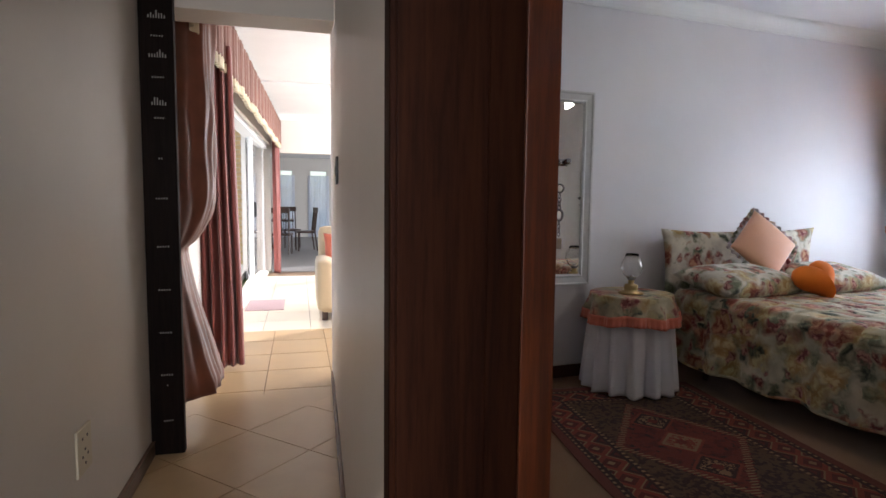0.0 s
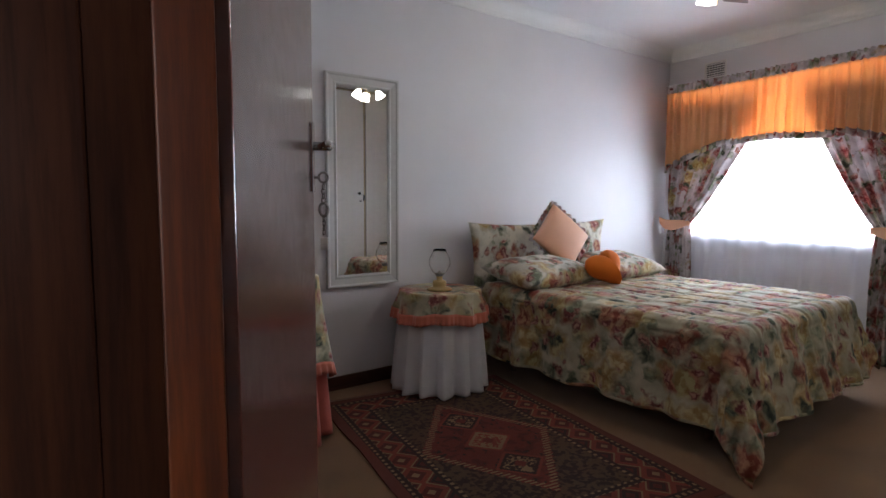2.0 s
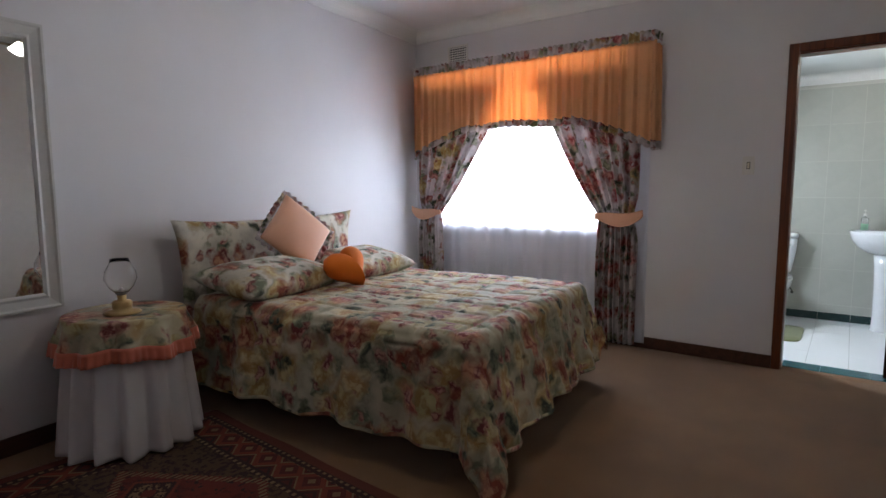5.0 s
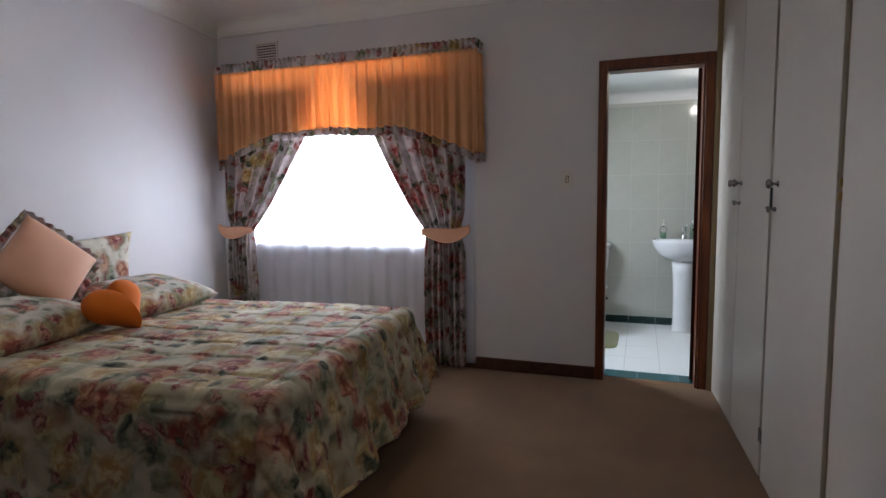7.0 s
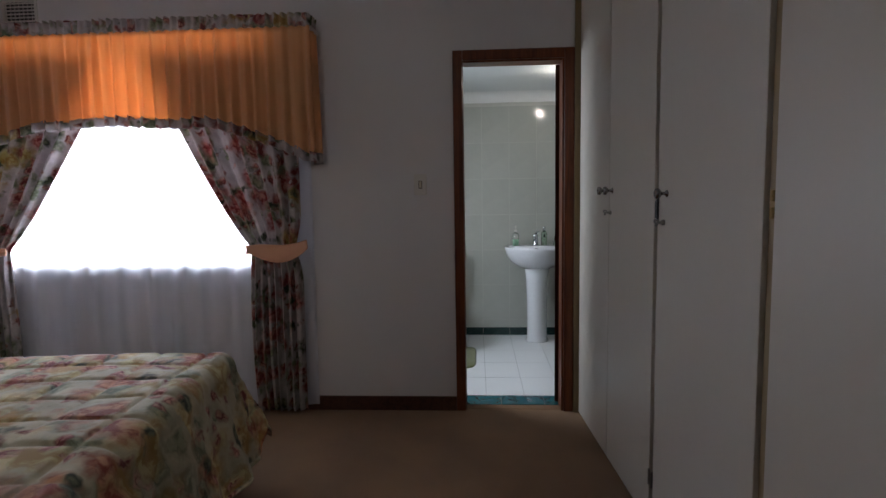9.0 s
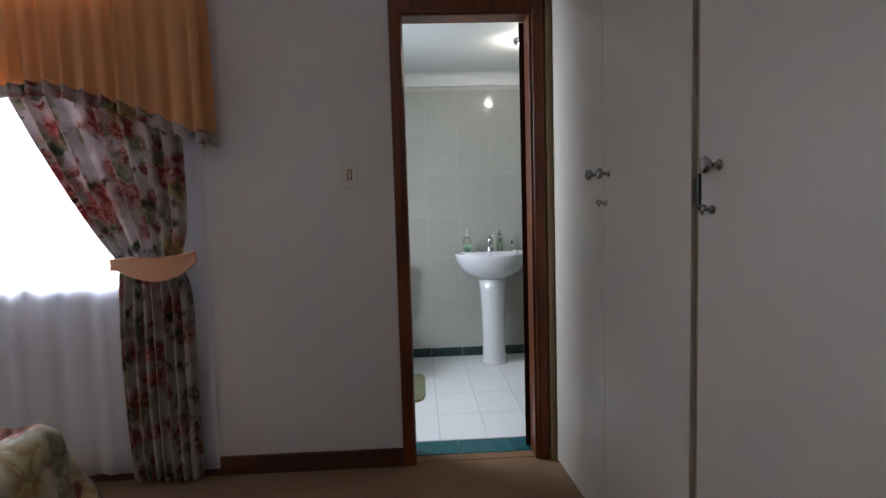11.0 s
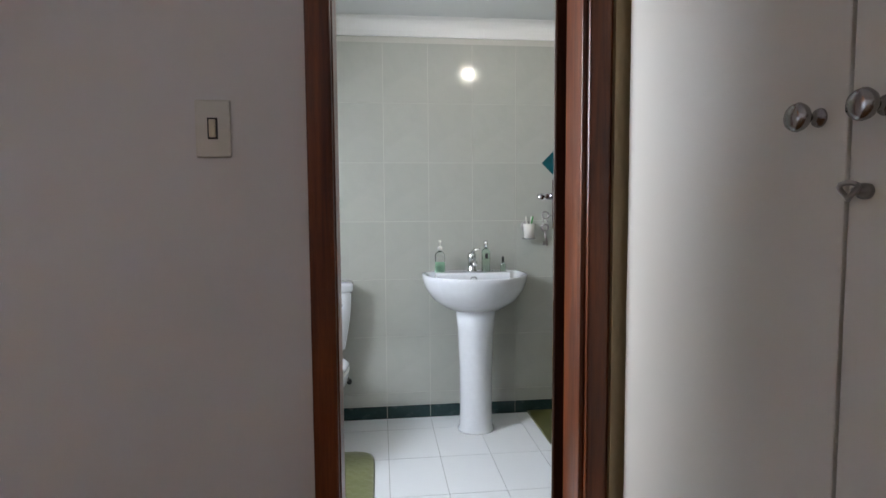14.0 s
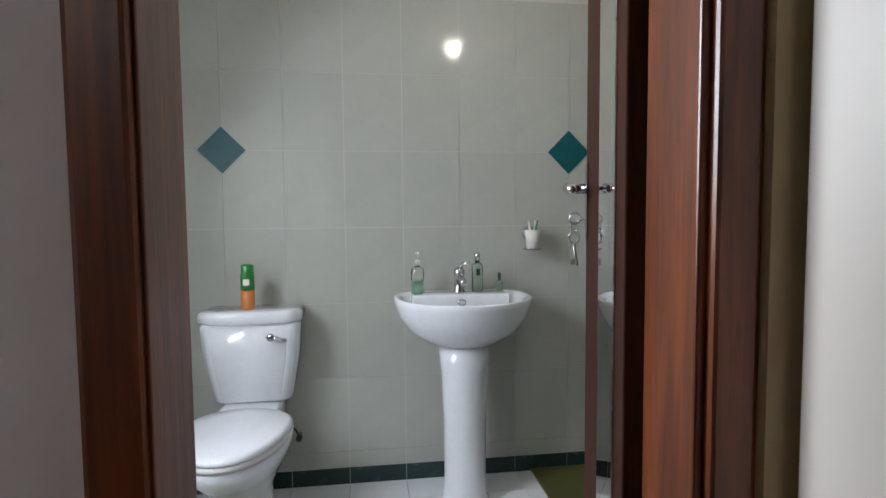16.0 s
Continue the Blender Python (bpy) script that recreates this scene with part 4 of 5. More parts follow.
spread = part("bedspread", sheet(quilted, 230, 210), "floral", None, "", True)
spread.matrix_basis = BED @ pose(cx, cy, 0)
def hem_line(u, v):
    a = 2 * math.pi * v
    hx, hy0, hy1 = (BX1 - BX0) / 2 - 0.02, cy - BY0 - 0.02, BY1 - cy + 0.02
    S, T2 = hx + SPREAD_DROP, hy0 + SPREAD_DROP - 0.01
    side, foot = T2 + hy1, 2 * S
    d = u * (2 * side + foot)
    if d < side:
        p = spread_point(-S, hy1 - d)
    elif d < side + foot:
        p = spread_point(-S + d - side, -T2)
    else:
        p = spread_point(S, -T2 + d - side - foot)
    return (p.x + 0.009 * math.cos(a), p.y + 0.009 * math.cos(a), p.z + 0.009 * math.sin(a))


hem = part("piping", sheet(hem_line, 420, 8), "floral_yellow", spread, "padded hem piping", True)
tagged(spread, "quilted floral bedspread with roses falling to the floor at its corners", "bedspread")


def pillow(name, at, rot, size, material, label, frill=None, seed=0.0, power=0.42):
    if frill:
        root = thing(name, (0, 0, 0), 0, label, "cushion")
        root.matrix_basis = BED @ pose(*at, *rot)
        part("cushion_body", cushion(*size, power=power, seed=seed), material, root, "", True)
        part("ruffle", ruffle(size[0], size[1], frill), "floral_grey", root, "narrow floral ruffle", True)
        return root
    ob = part(name, cushion(*size, power=power, seed=seed), material, None, "", True)
    ob.matrix_basis = BED @ pose(*at, *rot)
    return tagged(ob, label, "pillow")


pillow("pillow", (3.12, 3.37, 0.700), (9, 0, 2), (0.76, 0.46, 0.18), "floral_headboard", "plump floral pillow lying against the headboard beside the lamp table", seed=1)
pillow("pillow", (3.88, 3.35, 0.700), (9, 0, -4), (0.72, 0.46, 0.17), "floral_headboard", "plump floral pillow lying on the window side of the bed", seed=4)
pillow("cushion", (3.50, 3.52, 0.915), (72, 45, 0), (0.39, 0.39, 0.14), "peach", "peach satin cushion with a floral ruffle standing on its corner", frill=0.035, seed=2)
bpy.data.objects["cushion"].matrix_basis = BED @ pose(3.44, 3.49, 0.915, 68, 0, -8) @ pose(0, 0, 0, 0, 0, 45)


def heart(w, t):
    bm = bmesh.new()
    n, m = 48, 12
    def outline(a):
        x = 16 * math.sin(a) ** 3
        y = 13 * math.cos(a) - 5 * math.cos(2 * a) - 2 * math.cos(3 * a) - math.cos(4 * a)
        return x / 32 * w, (y + 2) / 32 * w
    for s in (1, -1):
        c = bm.verts.new((0, 0, s * t / 2))
        prev = None
        rings = []
        for j in range(1, m + 1):
            f = j / m
            rings.append([bm.verts.new((outline(2 * math.pi * i / n)[0] * f, outline(2 * math.pi * i / n)[1] * f, s * t / 2 * max(0.0, 1 - f ** 2.4) ** 0.5)) for i in range(n)])
        for i in range(n):
            bm.faces.new((c, rings[0][i], rings[0][(i + 1) % n]))
        for a, b in zip(rings, rings[1:]):
            for i in range(n):
                bm.faces.new((a[i], b[i], b[(i + 1) % n], a[(i + 1) % n]))
    bmesh.ops.remove_doubles(bm, verts=bm.verts, dist=0.0008)
    bmesh.ops.recalc_face_normals(bm, faces=bm.faces)
    return bm


hc = part("heart_cushion", heart(0.29, 0.17), "orange", None, "", True)
hc.matrix_basis = BED @ pose(3.47, 3.10, 0.722, 48, 0, -16) @ pose(0, 0, 0, 0, 0, 20)
tagged(hc, "bright orange plush heart-shaped cushion on the bed", "cushion")


# ---- skirted tables ----
def skirted(name, at, r_top, top, r_hem, topper_drop, skirt, label, turn=0.0, seed=0.0, frill_h=0.065, folds=15):
    root = thing(name, at, turn, label, "side table", "round skirted tables by the wall")
    part("tabletop", lathe(bmesh.new(), [(r_top - 0.01, top - 0.03), (r_top, top - 0.02), (r_top, top - 0.006), (r_top - 0.01, top - 0.003)], n=40), "skirting", root)
    for k in range(3):
        a = 2.1 * k
        part("leg", lathe(bmesh.new(), [(0.015, 0), (0.02, top - 0.03)], (0.15 * math.cos(a), 0.15 * math.sin(a), 0), 10), "skirting", root)

    def sk(u, v):
        a = 2 * math.pi * u
        r = (r_top + 0.004) + (r_hem - r_top) * v ** 0.9
        f = (0.006 + 0.026 * v) * (math.sin(folds * a + 0.6 * math.sin(2 * a + seed)) + 0.25 * math.sin(folds * 2.0 * a + seed))
        z = top - 0.01 - v * (top - 0.03) + 0.004 * math.sin(a * 7) * v
        return ((r + f) * math.cos(a), (r + f) * math.sin(a), z)
    part("skirt", sheet(sk, 300, 24, 0.002, wrap=True), skirt, root, "long gathered skirt", True)

    def tp(u, v):
        a = 2 * math.pi * u
        top_part = 0.5
        if v < top_part:
            r = (r_top + 0.008) * (v / top_part)
            return (r * math.cos(a), r * math.sin(a), top + 0.003 + 0.001 * math.sin(a * 5) * (v / top_part))
        f = (v - top_part) / (1 - top_part)
        drop = topper_drop * (1 + 0.10 * math.sin(a * 4 + seed))
        r = r_top + 0.010 + 0.055 * f * (r_hem - r_top) / 0.1 * (topper_drop / 0.3) + f * 0.02
        w = f * 0.018 * math.sin(folds * 0.8 * a + seed)
        return ((r + w + 0.008) * math.cos(a), (r + w + 0.008) * math.sin(a), top + 0.003 - 0.01 * min(1, f * 8) - f * drop)
    part("topper", sheet(tp, 220, 30, 0.002, wrap=True), "floral_yellow" if skirt == "white_cloth" else "floral", root, "round floral topper", True)

    def fr(u, v):
        a = 2 * math.pi * u
        drop = topper_drop * (1 + 0.10 * math.sin(a * 4 + seed))
        r = r_top + 0.018 + 0.055 * (r_hem - r_top) / 0.1 * (topper_drop / 0.3) + 0.02 + v * 0.008
        w = 0.018 * math.sin(folds * 0.8 * a + seed) + 0.006 * v * math.sin(a * 60)
        return ((r + w + 0.003) * math.cos(a), (r + w + 0.003) * math.sin(a), top - 0.004 - drop - v * frill_h)
    part("frill", sheet(fr, 420, 4, 0.002, wrap=True), "coral", root, "coral gathered frill", True)
    return root


skirted("side_table", (2.415, 3.45, 0), 0.240, 0.622, 0.283, 0.105, "white_cloth", "round table with long white skirt, floral topper and coral frill", 0, 0.4)
skirted("side_table", (1.255, 3.22, 0), 0.255, 0.80, 0.305, 0.42, "coral_skirt", "round table with long coral skirt behind the open door", 0, 2.0, 0.06, 11)

# oil lamp
lamp = thing("oil_lamp", (2.385, 3.41, 0.629), 0, "small brass oil lamp with a clear glass chimney", "oil lamp")
part("lamp_base", lathe(bmesh.new(), [(0.060, 0), (0.062, 0.006), (0.052, 0.014), (0.031, 0.018), (0.033, 0.030), (0.033, 0.046), (0.029, 0.052), (0.014, 0.056), (0.016, 0.075), (0.0, 0.076)]), "brass", lamp, "brass base and reservoir", True)
part("burner", lathe(bmesh.new(), [(0.016, 0.076), (0.020, 0.082), (0.020, 0.092), (0.008, 0.096), (0.003, 0.106), (0.0, 0.106)]), "steel", lamp, "", True)
part("chimney", lathe(bmesh.new(), [(0.024, 0.088), (0.040, 0.108), (0.053, 0.140), (0.050, 0.172), (0.034, 0.205), (0.030, 0.222), (0.0292, 0.222), (0.0332, 0.2045), (0.0491, 0.1715), (0.0521, 0.140), (0.0391, 0.1085), (0.0231, 0.089)]), "glass", lamp, "clear glass chimney", True)


lamp.scale = (1.3, 1.3, 1.15)

# ---- rug ----
def rug_material():
    n = Nodes("oriental_rug")
    sep = n.add("ShaderNodeSeparateXYZ", {0: n.coord})
    x, y = sep.outputs[0], sep.outputs[1]
    ax, ay = n.math("ABSOLUTE", x), n.math("ABSOLUTE", y)
    HX, HY = 0.60, 0.86
    edge = n.math("MINIMUM", n.math("SUBTRACT", HX, ax), n.math("SUBTRACT", HY, ay))

    def band(v, a, b):
        return n.math("MULTIPLY", n.math("GREATER_THAN", v, a), n.math("LESS_THAN", v, b))

    def wave(v, period):
        return n.math("PINGPONG", v, period / 2)

    def stepped(v, s):
        return n.math("SNAP", v, s)
    red, deep, dark, cream, olive, rust = (0.140, 0.020, 0.011), (0.080, 0.012, 0.008), (0.014, 0.009, 0.009), (0.24, 0.165, 0.085), (0.075, 0.050, 0.024), (0.20, 0.036, 0.018)
    field = n.mix(n.ramp(n.noise(16, 2), (0.52, 0.0), (0.6, 1.0)), red, deep)
    field = n.mix(n.ramp(n.noise(34, 1), (0.62, 0.0), (0.66, 1.0)), field, dark)
    dia = n.math("ADD", n.math("MULTIPLY", stepped(ax, 0.012), 1.25), n.math("MULTIPLY", stepped(ay, 0.012), 0.82))
    outside = n.mix(n.ramp(n.noise(45, 1), (0.5, 0.0), (0.55, 1.0)), olive, dark)
    col = n.mix(n.math("GREATER_THAN", dia, 0.44), field, outside)
    teeth = n.math("LESS_THAN", wave(y, 0.022), 0.0055)
    col = n.mix(n.math("MULTIPLY", band(dia, 0.385, 0.435), teeth), col, cream)
    for cy2, c1, c2 in ((0.0, cream, rust), (0.27, dark, cream), (-0.27, dark, cream)):
        dy = n.math("ABSOLUTE", n.math("SUBTRACT", y, cy2))
        q = n.math("ADD", stepped(ax, 0.01), stepped(dy, 0.01))
        col = n.mix(n.math("LESS_THAN", q, 0.125), col, rust)
        col = n.mix(n.math("LESS_THAN", q, 0.105), col, c1)
        col = n.mix(n.math("MULTIPLY", n.math("LESS_THAN", q, 0.085), n.math("GREATER_THAN", n.noise(62, 1), 0.5)), col, c2)
        col = n.mix(n.math("LESS_THAN", q, 0.03), col, red)
    col = n.mix(n.math("LESS_THAN", edge, 0.235), col, dark)
    run = n.math("ADD", x, y)
    motif = n.math("ADD", wave(x, 0.155), wave(y, 0.155))
    inb = band(edge, 0.09, 0.215)
    col = n.mix(inb, col, deep)
    col = n.mix(n.math("MULTIPLY", inb, band(motif, 0.052, 0.085)), col, rust)
    col = n.mix(n.math("MULTIPLY", inb, band(motif, 0.085, 0.096)), col, cream)
    col = n.mix(n.math("MULTIPLY", inb, band(motif, 0.0, 0.022)), col, cream)
    col = n.mix(n.math("MULTIPLY", inb, band(motif, 0.110, 0.130)), col, dark)
    dots = n.math("MULTIPLY", n.math("LESS_THAN", wave(x, 0.036), 0.009), n.math("LESS_THAN", wave(y, 0.036), 0.009))
    for a, b in ((0.055, 0.09), (0.215, 0.25)):
        col = n.mix(band(edge, a, b), col, dark)
        col = n.mix(n.math("MULTIPLY", band(edge, a, b), dots), col, cream)
    col = n.mix(n.math("LESS_THAN", edge, 0.05), col, (0.12, 0.03, 0.018))
    col = n.mix(n.math("MULTIPLY", n.noise(3, 3), 0.5), col, deep)
    pile = n.noise(350, 2)
    n.bump(pile, 0.5, 0.003)
    return n.set(Base_Color=col, Roughness=0.95)


M["rug"] = rug_material()
rug = thing("rug", (2.18, 2.60, 0.001), -3.5, "dark red oriental rug with stepped medallions and dotted borders", "rug")


def rug_top(u, v):
    x, y = (u - 0.5) * 1.20, (v - 0.5) * 1.72
    return (x + 0.004 * math.sin(y * 9), y, 0.010 + 0.0015 * noise.noise((x * 4, y * 4, 0)))


part("rug_pile", sheet(rug_top, 40, 60, 0.009), "rug", rug)
bm = bmesh.new()
for k in range(150):
    x = -0.595 + 1.19 * k / 149
    for s in (1, -1):
        y0 = s * 0.858
        j = random.uniform(-0.006, 0.006)
        tube(bm, [(x, y0, 0.006), (x + j, y0 + s * 0.04, 0.004)], 0.0022, 4)
tagged(part("fringe", bm, "rust_light", rug), kind="stuff")

# ---- ceiling fan with lamps ----
fan = thing("ceiling_fan", (FAN[0], FAN[1], 0.02), 24, "brass ceiling fan with dark blades and lit glass shades", "ceiling fan")
part("canopy", lathe(bmesh.new(), [(0.0, CEIL - 0.05), (0.05, CEIL - 0.045), (0.065, CEIL)]), "brass", fan, "", True)
part("rod", lathe(bmesh.new(), [(0.010, 2.45), (0.010, CEIL - 0.04)], n=12), "brass", fan)
part("motor", lathe(bmesh.new(), [(0.0, 2.30), (0.07, 2.302), (0.11, 2.33), (0.12, 2.38), (0.10, 2.43), (0.04, 2.45), (0.0, 2.455)]), "brass", fan, "", True)
for k in range(4):
    a = k * 90
    bm = bmesh.new()
    box(bm, 0.20, 0.62, -0.065, 0.065, 2.272, 2.282, 0.004)
    b = part("blade", bm, "fan_wood", fan, "dark wooden blade")
    b.matrix_basis = pose(0, 0, 0, 0, 0, a) @ pose(0, 0, 2.28, 15, 0, 0) @ pose(0, 0, -2.28)
    part("bracket", boxes([(0.09, 0.24, -0.018, 0.018, 2.286, 2.292)], 0.002), "brass", b)
for k in range(3):
    a = 2 * math.pi * k / 3 + 0.5
    c, s = math.cos(a), math.sin(a)
    arm = part("lamp_arm", tube(bmesh.new(), [(0, 0, 2.30), (0.05 * c, 0.05 * s, 2.22), (0.09 * c, 0.09 * s, 2.195)], 0.008), "brass", fan, "", True)
    sh = part("shade", lathe(bmesh.new(), [(0.018, 0.0), (0.028, -0.02), (0.036, -0.045), (0.048, -0.068), (0.046, -0.068), (0.034, -0.043), (0.026, -0.018), (0.0, -0.004)]), "lamp_glass", arm, "lit white glass tulip shade", True)
    sh.matrix_basis = pose(0.10 * c, 0.10 * s, 2.195) @ Matrix.Rotation(radians(28), 4, Vector((s, -c, 0)))
chain = part("pull_chain", tube(bmesh.new(), [(0.02, 0, 2.30), (0.02, 0, 2.09)], 0.003, 5), "brass", fan)
bulb("fan_bulb", (FAN[0], FAN[1], 2.17), 6, 0.015, (1.0, 0.93, 0.82))


# ---- bathroom ----
TZ = 0.3175
TW = 0.2417


def slab(w, h, d, name, material, axis="x"):
    """A thin tile with a bevelled rim."""
    bm = bmesh.new()
    if axis == "x":
        box(bm, -d, 0.001, -w / 2, w / 2, -h / 2, h / 2)
    else:
        box(bm, -w / 2, w / 2, -h / 2, h / 2, 0, d)
    return mesh_of(bm, name, material)


def piece(name, me, at, parent, turn=None):
    ob = new(name, me)
    ob.parent = parent
    ob.matrix_basis = turn or pose(*at)
    return ob


for side, w in ((1.380, 1), (-0.070, 2)):
    d = thing("diamond_tile", (7.212, side, 1.415), 0, "dark teal diamond accent tile set in the wall", "tile", "teal diamond tiles")
    part("tile_face", boxes([(-0.006, 0, -0.066, 0.066, -0.066, 0.066)], 0.001), "teal_tile", d)
    bpy.data.objects[d.name].matrix_basis = pose(7.213, side, 1.415, 45, 0, 0)


def basin():
    b = thing("wash_basin", (7.205, 0.431, 0), 0, "white porcelain pedestal wash basin with a chrome tap", "wash basin")
    # bowl: D-shaped rim from the wall outwards (minus x)
    bm = bmesh.new()
    n = 48
    W, D = 0.275, 0.43

    def ring(k, z, inset=0.0):
        row = []
        for i in range(n):
            a = 2 * math.pi * i / n
            cxx, cyy = math.cos(a), math.sin(a)
            sx = D * 0.62 if cxx < 0 else D * 0.38
            e = 0.75
            x = math.copysign(abs(cxx) ** (1.0 if cxx < 0 else 0.45), cxx) * (sx * k - (inset if cxx < 0 else inset * 0.9))
            y = math.copysign(abs(cyy) ** (0.95 if cxx < 0 else 0.6), cyy) * (W * k - inset)
            row.append(bm.verts.new((-D * 0.38 + x, y, z)))
        return row
    rows = [ring(0.30, 0.655), ring(0.55, 0.675), ring(0.80, 0.725), ring(0.94, 0.785), ring(0.995, 0.835), ring(1.0, 0.853), ring(0.99, 0.860), ring(0.93, 0.858), ring(0.90, 0.850, 0.006), ring(0.82, 0.80, 0.01), ring(0.6, 0.745, 0.01), ring(0.2, 0.73, 0.0)]
    for a, c in zip(rows, rows[1:]):
        for i in range(n):
            bm.faces.new((a[i], a[(i + 1) % n], c[(i + 1) % n], c[i]))
    bm.faces.new(rows[0][::-1])
    bm.faces.new(rows[-1])
    bmesh.ops.recalc_face_normals(bm, faces=bm.faces)
    part("bowl", bm, "porcelain", b, "D-shaped white bowl", True)
    part("tap_ledge", boxes([(-0.13, -0.004, -0.20, 0.20, 0.80, 0.858)], 0.010), "porcelain", b, "", True)
    bm = bmesh.new()
    prof = [(0.095, 0.0), (0.097, 0.01), (0.088, 0.03), (0.084, 0.12), (0.086, 0.35), (0.094, 0.55), (0.105, 0.67)]
    lathe(bm, prof, (-0.19, 0, 0), 32, "z", (0.95, 1.0))
    part("pedestal", bm, "porcelain", b, "tall white pedestal", True)
    tap = part("tap", lathe(bmesh.new(), [(0.026, 0.858), (0.027, 0.865), (0.021, 0.872), (0.021, 0.930), (0.024, 0.934), (0.024, 0.955), (0.016, 0.966), (0.0, 0.968)], (-0.075, 0, 0), 20), "chrome", b, "chrome mixer tap", True)
    part("spout", tube(bmesh.new(), [(-0.08, 0, 0.905), (-0.13, 0, 0.925), (-0.17, 0, 0.920), (-0.185, 0, 0.905)], [0.016, 0.014, 0.013, 0.012], 12), "chrome", tap, "", True)
    part("tap_lever", tube(bmesh.new(), [(-0.075, 0, 0.962), (-0.10, -0.01, 0.985), (-0.13, -0.03, 0.992)], [0.010, 0.008, 0.006], 10), "chrome", tap, "", True)
    bm = bmesh.new()
    tube(bm, [Vector((-0.139, 0.016 * math.cos(a), 0.825 + 0.012 * math.sin(a))) for a in [2 * math.pi * k / 16 for k in range(16)]], 0.003, 6, True)
    part("overflow_ring", bm, "chrome", b, "", True)
    b.scale = (1, 1, 0.96)
    return b


basin()


def toilet():
    t = thing("toilet", (7.205, 1.262, 0), 0, "white close-coupled toilet with its lid closed", "toilet")
    bm = bmesh.new()
    # cistern, tapering downwards
    rows = []
    for z, w, d in ((0.425, 0.145, 0.15), (0.44, 0.15, 0.155), (0.60, 0.178, 0.17), (0.735, 0.186, 0.175)):
        rows.append([bm.verts.new(p + (z,)) for p in [(-0.004, -w), (-0.004, w), (-d + 0.03, w), (-d, w - 0.04), (-d, -w + 0.04), (-d + 0.03, -w)]])
    for a, b in zip(rows, rows[1:]):
        for i in range(6):
            bm.faces.new((a[i], a[(i + 1) % 6], b[(i + 1) % 6], b[i]))
    bm.faces.new(rows[0][::-1])
    bm.faces.new(rows[-1])
    bmesh.ops.recalc_face_normals(bm, faces=bm.faces)
    bmesh.ops.bevel(bm, geom=bm.edges[:], offset=0.008, segments=3, affect="EDGES")
    part("cistern", bm, "porcelain", t, "tapered white cistern", True)
    bm = bmesh.new()
    rows = []
    for z, k in ((0.737, 0.97), (0.745, 1.0), (0.770, 1.0), (0.782, 0.96), (0.786, 0.85)):
        w, d = 0.194 * k, 0.185 * k
        rows.append([bm.verts.new(p + (z,)) for p in [(-0.004, -w), (-0.004, w), (-d * 0.72, w), (-d * 0.95, w * 0.72), (-d, w * 0.4), (-d, -w * 0.4), (-d * 0.95, -w * 0.72), (-d * 0.72, -w)]])
    for a, b in zip(rows, rows[1:]):
        for i in range(8):
            bm.faces.new((a[i], a[(i + 1) % 8], b[(i + 1) % 8], b[i]))
    bm.faces.new(rows[0][::-1])
    bm.faces.new(rows[-1])
    bmesh.ops.recalc_face_normals(bm, faces=bm.faces)
    part("cistern_lid", bm, "porcelain", t, "curved cistern lid", True)
    lev = bmesh.new()
    lathe(lev, [(0.014, -0.004), (0.014, 0.008), (0.008, 0.012), (0.0, 0.012)], (-0.196, -0.085, 0.690), 14, "x")
    tube(lev, [(-0.196, -0.085, 0.690), (-0.202, -0.105, 0.688), (-0.202, -0.128, 0.680), (-0.200, -0.145, 0.680)], [0.007, 0.008, 0.008, 0.005], 10)
    part("flush_lever", lev, "chrome", t, "chrome flush lever", True)

    def egg(bm, z, k, dx=0.0, n=40):
        row = []
        for i in range(n):
            a = 2 * math.pi * i / n
            c, s = math.cos(a), math.sin(a)
            L = 0.315 if c < 0 else 0.165
            x = -0.38 + dx + c * L * k
            y = s * 0.185 * k * (1 - 0.06 * (c < 0) * abs(c))
            row.append(bm.verts.new((x, y, z)))
        return row

    def stack(rows, cap=True):
        bm = bmesh.new()
        rs = [egg(bm, *r) for r in rows]
        for a, b in zip(rs, rs[1:]):
            for i in range(len(a)):
                bm.faces.new((a[i], a[(i + 1) % len(a)], b[(i + 1) % len(a)], b[i]))
        bm.faces.new(rs[0][::-1])
        bm.faces.new(rs[-1])
        bmesh.ops.recalc_face_normals(bm, faces=bm.faces)
        return bm
    part("bowl", stack([(0.0, 0.52, 0.09), (0.02, 0.54, 0.09), (0.10, 0.50, 0.09), (0.20, 0.56, 0.06), (0.29, 0.80, 0.02), (0.345, 0.95, 0), (0.385, 0.985, 0), (0.392, 0.96, 0)]), "porcelain", t, "white bowl on its foot", True)
    part("bowl_back", boxes([(-0.25, -0.01, -0.115, 0.115, 0.20, 0.424)], 0.02), "porcelain", t, "", True)
    part("seat", stack([(0.394, 0.98, 0), (0.398, 1.0, 0), (0.410, 1.0, 0), (0.413, 0.985, 0)]), "white_gloss", t, "", True)
    part("lid", stack([(0.415, 0.985, 0), (0.420, 1.0, 0), (0.430, 0.985, 0), (0.436, 0.90, 0), (0.440, 0.5, 0)]), "porcelain", t, "closed white lid", True)
    v = bmesh.new()
    tube(v, [(0.0, -0.165, 0.24), (-0.05, -0.165, 0.24), (-0.06, -0.155, 0.27), (-0.06, -0.12, 0.31)], 0.005, 8)
    lathe(v, [(0.013, -0.015), (0.013, 0.015)], (-0.06, -0.165, 0.242), 10, "x")
    part("valve", v, "black_plastic", t, "dark shut-off valve and hose", True)


toilet()

